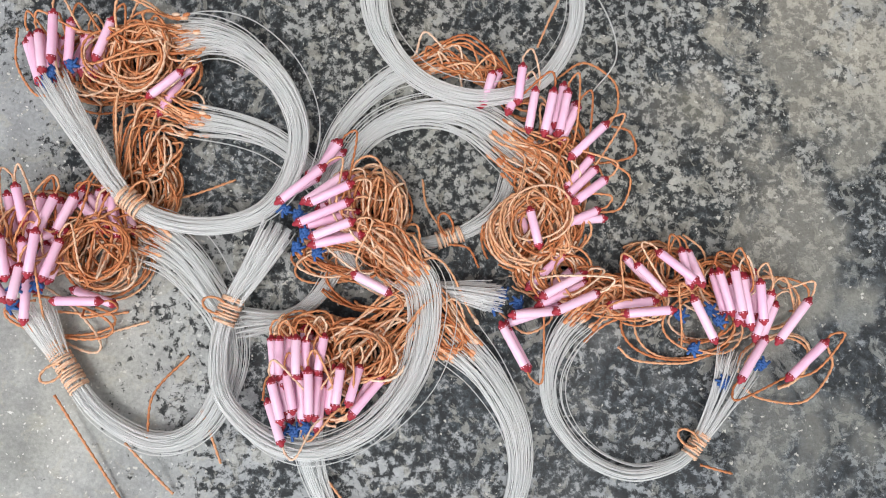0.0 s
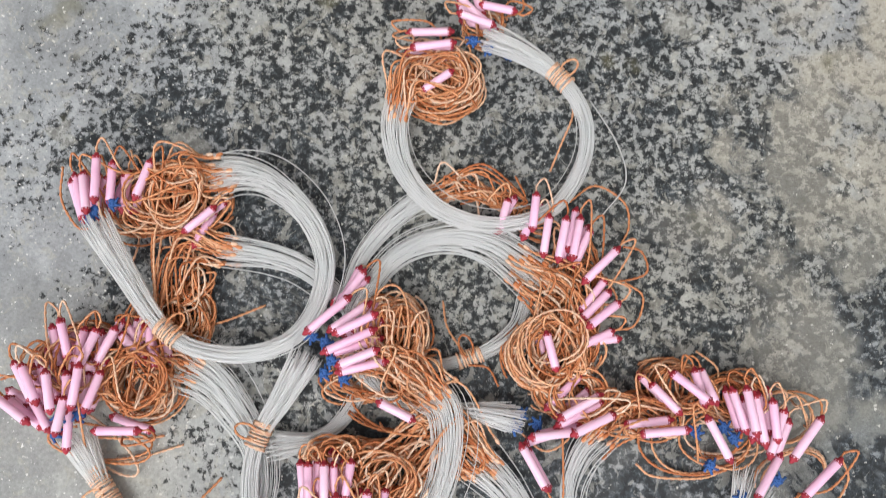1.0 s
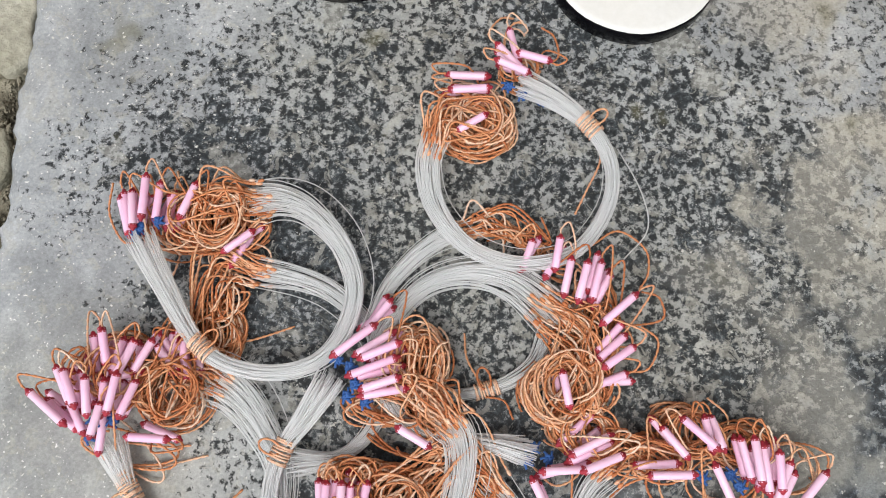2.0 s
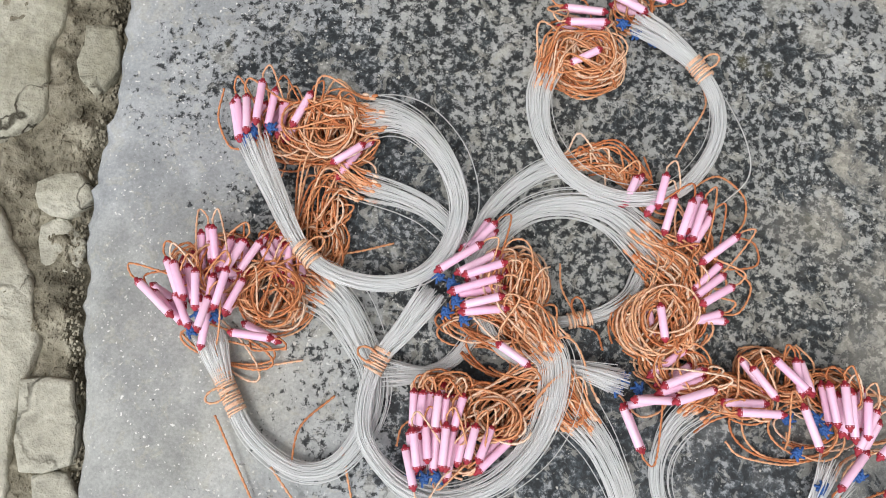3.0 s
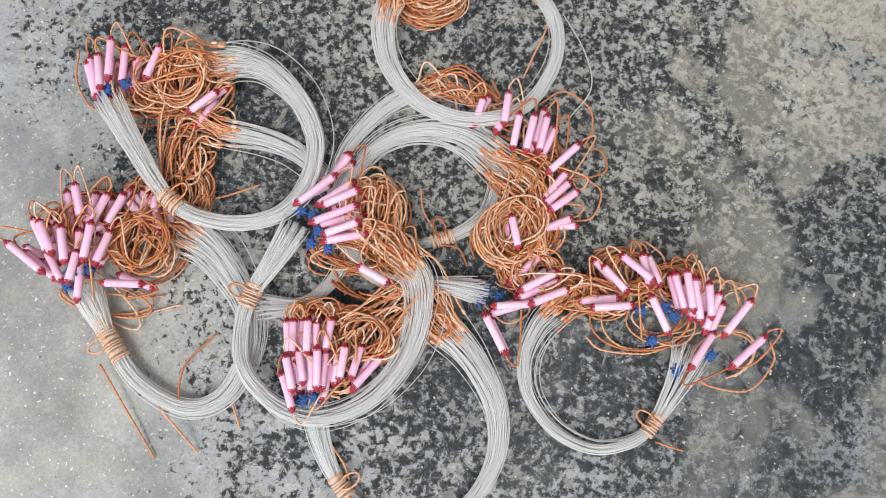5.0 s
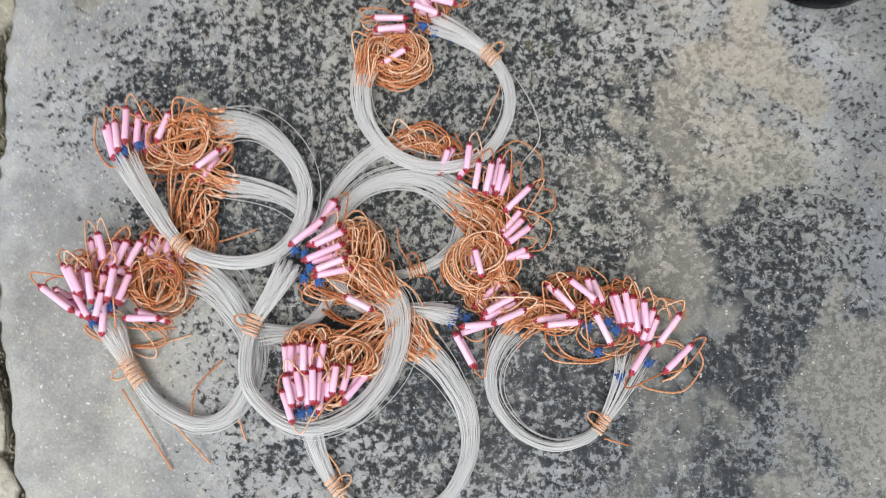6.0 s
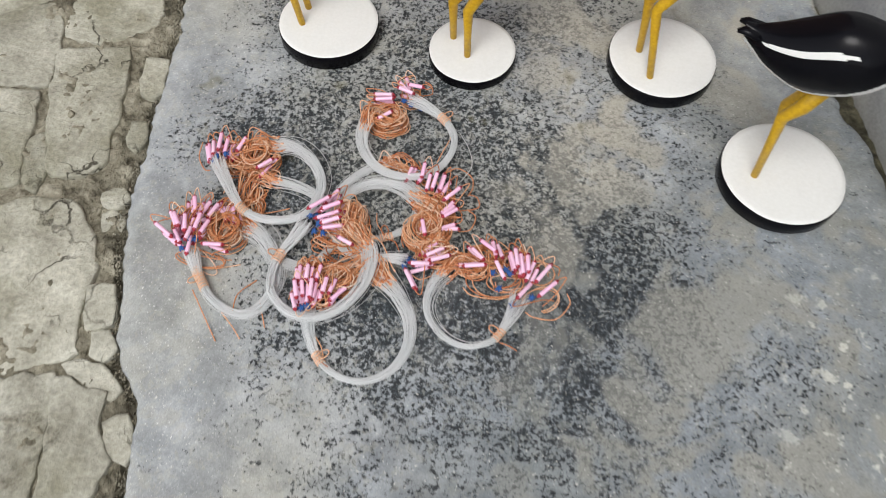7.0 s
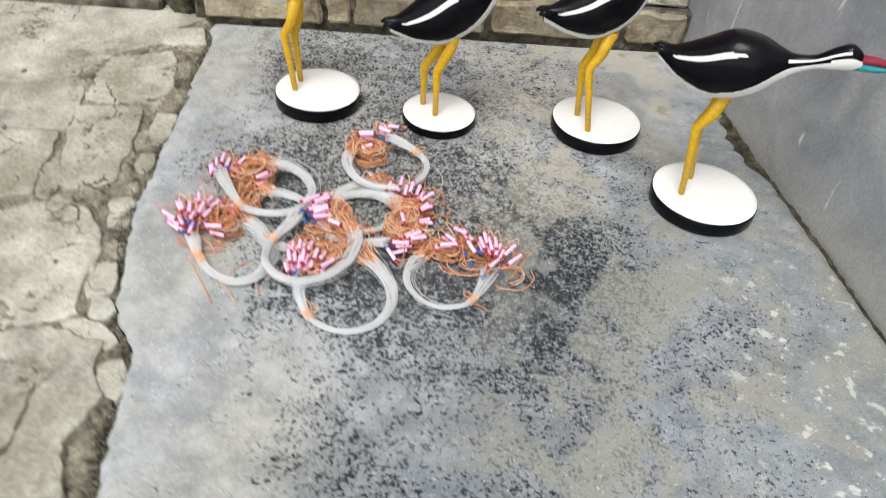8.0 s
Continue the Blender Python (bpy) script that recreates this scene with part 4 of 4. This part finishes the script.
line_coil("fishing_line_coil", [(-194, -45), (-186, -60), (-178, -73), (-160, -94), (-133, -106), (-112, -98), (-101, -72), (-104, -50), (-116, -32), (-132, -16), (-152, -7)], 2, 0.019, 0.003, 48,
          [(-166, -18, 21, 18, -10, 22, 26), (-196, -10, 22, 19, 0, 16, 24), (-185, -50, 26, 8, -10, 3, 8), (-152, -4, 16, 8, -30, 5, 14), (-212, -12, 14, 12, 0, 4, 26)],
          [(-201, 1, -69, 19), (-196, 0, -73, 17), (-191, -3, -99, 17), (-208, -22, -59, 19), (-220, -33, -33, 24), (-214, -36, -34, 22), (-212, -21, -57, 19), (-204, -22, -65, 18), (-198, -25, -78, 18), (-192, -25, -85, 17), (-206, -36, -54, 18),
           (-192, -36, 85, 16), (-167, -42, 3, 20), (-186, -12, -162, 16), (-184, -4, -108, 18), (-178, -2, -112, 18), (-186, -22, -96, 19), (-180, -24, -104, 18)],
          [(-199, -37, 22), (-203, -46, 16), (-190, -36, 20)], "clear line coil with splayed pink tubes and frayed cord ends", 16, loose=([(-180, -86), (-164, -108), (-145, -134)], [(-145, -106), (-130, -120), (-122, -129)], [(-111, -89), (-105, -104), (-101, -114)], [(-135, -104), (-135, -83), (-121, -64)], [(-186, -47), (-164, -47), (-152, -45)], [(-189, -54), (-173, -59), (-142, -49)]), wrap_long=1.9, extra=22, tube_z=(0.020, 0.036))
line_coil("fishing_line_coil", [(-193, 62), (-177, 38), (-151, 6), (-122, -3), (-94, 3), (-79, 20), (-75, 46), (-86, 69), (-105, 85), (-122, 89), (-138, 85)], 2, 0.018, 0.016, 52,
          [(-157, 78, 25, 19, 8, 34, 29), (-178, 75, 22, 19, 0, 9, 29), (-143, 58, 16, 8, 10, 2, 10)],
          [(-204, 73, -69, 26), (-198, 74, -74, 20), (-194, 76, -80, 19), (-192, 81, -85, 22), (-186, 80, -90, 20), (-180, 77, -90, 20), (-169, 82, -106, 19), (-140, 64, -138, 18)],
          [(-198, 62, 20), (-194, 66, 24), (-186, 70, 24)], "clear line coil with pink tubes tucked into orange twine", 17, loose=([(-146, 8), (-128, 14), (-107, 24)], [(-185, 103), (-178, 77), (-176, 54), (-182, 33)], [(-220, 92), (-220, 75), (-211, 61), (-204, 60)]), extra=9)
line_coil("fishing_line_coil", [(-80, 0), (-91, -22), (-102, -42), (-105, -64), (-100, -84), (-80, -101), (-56, -105), (-31, -93), (-14, -70), (-8, -46), (-10, -25), (-20, -14)], 2, 0.013, 0.012, 52,
          [(-39, 11, 18, 19, 0, 34, 31), (-46, -14, 27, 8, -8, 14, 22), (-22, -19, 15, 9, -42, 9, 22), (-40, -28, 20, 8, -12, 3, 12)],
          [(-60, 33, -123, 19), (-70, 18, -137, 25), (-60, 18, -143, 22), (-56, 14, -152, 20), (-59, 6, -153, 25), (-56, 4, -160, 25), (-54, -2, -156, 19), (-52, -6, -164, 22), (-34, -26, 156, 17)],
          [(-79, 8, 20), (-72, 5, 24), (-68, -4, 26), (-62, -12, 22), (-72, -10, 20)], "clear line coil lying over others, pink tubes bunched on twine", 18, loose=([(-58, 47), (-50, 46), (-42, 40)], [(-74, -11), (-63, -21), (-44, -23), (-30, -26)], [(-59, -28), (-42, -37), (-32, -34), (-32, -25)]), extra=9, tube_z=(0.022, 0.038), cords=22)
line_coil("fishing_line_coil", [(0, 173), (21, 167), (43, 154), (57, 132), (56, 106), (40, 80), (12, 70), (-17, 76), (-37, 95), (-45, 118), (-42, 139)], 2, 0.011, 0.014, 50,
          [(-20, 150, 21, 17, 5, 34, 27), (-25, 166, 20, 11, 0, 5, 20), (2, 186, 12, 11, 0, 7, 22), (-2, 200, 7, 12, 0, 2, 22)],
          [(-28, 174, 3, 21), (-28, 169, 0, 21), (-26, 164, 6, 20), (-26, 160, 9, 20), (-6, 184, -40, 19), (-4, 194, -70, 20), (-4, 177, -13, 18), (-23, 144, 35, 17), (7, 182, -14, 17)],
          [(-5, 170, 24), (4, 166, 22), (14, 166, 18)], "clear line coil tied with orange cord, beside the bird decoys", 19, loose=([(-11, 200), (-19, 207), (-13, 219), (-5, 222)], [(44, 157), (42, 164), (33, 168)], [(48, 150), (52, 137), (46, 119), (41, 105)], [(12, 191), (23, 198), (20, 212), (12, 218)]), strays=([(61, 144), (75, 118), (80, 98), (70, 82)],), tube_z=(0.020, 0.036))


# ---------------------------------------------------------------- broken stone paving beside the slab
STONES = {
    1: ((-736, 578), (-463, 626), (-354, 518), (-397, 476), (-394, 420), (-441, 387), (-459, 356), (-481, 295), (-551, 261), (-660, 275), (-765, 345)),
    2: ((-404, 467), (-345, 476), (-331, 423), (-394, 420)),
    3: ((-448, 359), (-369, 393), (-350, 346), (-336, 273), (-397, 231), (-443, 242), (-452, 309)),
    4: ((-440, 215), (-356, 228), (-338, 133), (-334, 62), (-343, 45), (-387, 37), (-414, 108)),
    5: ((-328, 218), (-304, 211), (-299, 165), (-310, 157), (-321, 163)),
    6: ((-650, 262), (-572, 256), (-474, 291), (-449, 240), (-435, 160), (-518, 152), (-610, 158)),
    7: ((-600, 143), (-514, 143), (-439, 145), (-425, 46), (-417, 19), (-446, 10), (-575, 12)),
    8: ((-426, 79), (-409, 92), (-393, 44), (-397, 11), (-416, 31)),
    9: ((-565, -8), (-432, -18), (-396, 4), (-349, 5), (-310, -31), (-298, -70), (-298, -121), (-283, -165), (-344, -189), (-550, -195)),
    10: ((-291, -89), (-267, -86), (-258, -106), (-258, -129), (-282, -133)),
    11: ((-290, -172), (-254, -170), (-227, -196), (-234, -203), (-272, -186)),
    12: ((-520, -205), (-340, -197), (-294, -186), (-280, -271), (-276, -322), (-330, -410), (-520, -400)),
    13: ((-289, -188), (-238, -201), (-235, -231), (-215, -261), (-231, -315), (-205, -364), (-198, -440), (-322, -450), (-267, -340), (-267, -291)),
    14: ((-230, -225), (-210, -217), (-199, -254), (-202, -261), (-226, -244)),
    15: ((-318, 21), (-295, 28), (-290, 15), (-299, 5), (-314, 6)),
    19: ((-272, -138), (-257, -136), (-248, -155), (-255, -167), (-268, -161)),
    20: ((-315, 121), (-300, 121), (-297, 96), (-304, 79), (-312, 99)),
    21: ((-308, -3), (-296, -2), (-285, -13), (-292, -24), (-304, -21)),
    16: ((-980, 520), (-740, 500), (-765, 330), (-655, 262), (-660, 150), (-960, 140)),
    17: ((-940, 125), (-605, 135), (-585, 0), (-920, -20)),
    18: ((-900, -35), (-575, -20), (-560, -200), (-900, -210)),
}


def paving_stone(poly, i):
    """A flat broken stone: ragged outline, rounded rim, uneven top."""
    pts = [Vector((x / 1000, y / 1000, 0)) for x, y in poly]
    area = sum(a.x * c.y - c.x * a.y for a, c in zip(pts, pts[1:] + pts[:1]))
    if area < 0:
        pts.reverse()
    mid = sum(pts, Vector()) / len(pts)
    ring = []
    for a, c in zip(pts, pts[1:] + pts[:1]):
        n = max(2, int((c - a).length / 0.009))
        side = Vector((-(c - a).y, (c - a).x, 0)).normalized()
        for q in range(n):
            w = a.lerp(c, q / n)
            ring.append(w + side * (0.005 * noise.noise(w * 36) + 0.0035 * noise.noise(w * 120) - 0.0035))
    top = -0.0045 - 0.004 * ((i * 0.618) % 1)
    rings = ((1.0, -0.03, 0.0), (1.0, top - 0.0022, 0.0), (0.0, top - 0.0002, 0.0007), (0.0, top, 0.004))
    v, n = [], len(ring)
    for keep, z, inset in rings:
        for w in ring:
            d = (mid - w)
            u = w + d.normalized() * min(inset, d.length * 0.5)
            v.append((u.x, u.y, z + (0.0012 * noise.noise((u.x * 30, u.y * 30, i)) + 0.0008 * noise.noise((u.x * 90, u.y * 90, i)) if inset else 0)))
    v.append((mid.x, mid.y, top))
    f = [(lv * n + j, lv * n + (j + 1) % n, (lv + 1) * n + (j + 1) % n, (lv + 1) * n + j) for lv in range(3) for j in range(n)]
    f += [(3 * n + j, 3 * n + (j + 1) % n, 4 * n) for j in range(n)]
    d = Build()
    d.add(v, f)
    return d.mesh("paving_stone", [PAVER])


paving = tagged(new("pavement"), "broken flagstones set in dirt and mortar beside the slab", "paving", kind="structure")
for i, poly in STONES.items():
    part("paving_stone", paving_stone(poly, i), paving)

# crumbs of mortar and grit along the joint between slab and paving
crumbs = Build()
for i in range(5200):
    y = rng.uniform(-0.36, 0.5)
    x = slab_left(y) - abs(rng.normal(0, 0.024)) - 0.002
    if i % 4 == 0:
        x, y = rng.uniform(-0.52, -0.3), rng.uniform(-0.3, 0.5)
    s = rng.uniform(0.0006, 0.0019) if i % 60 else rng.uniform(0.003, 0.006)
    a, st, z = rng.uniform(0, 3), rng.uniform(0.5, 0.9), dirt_height(x, y)
    ring = [(x + s * st * math.cos(a + q) * rng.uniform(0.7, 1.2), y + s * math.sin(a + q) * rng.uniform(0.7, 1.2)) for q in np.linspace(0, 5.2, 6)]
    v = [(px, py, z - s) for px, py in ring] + [(x + (px - x) * 0.85, y + (py - y) * 0.85, z + s * rng.uniform(0.1, 0.5)) for px, py in ring]
    v.append((x + s * rng.uniform(-0.4, 0.4), y + s * rng.uniform(-0.4, 0.4), z + s * rng.uniform(0.5, 0.8)))
    crumbs.add(v, [(j, (j + 1) % 6, 6 + (j + 1) % 6, 6 + j) for j in range(6)] + [(6 + j, 6 + (j + 1) % 6, 12) for j in range(6)])
tagged(new("rubble", crumbs.mesh("rubble", [DIRT], False)), "small mortar crumbs and grit in the paving joints", "rubble", kind="stuff")
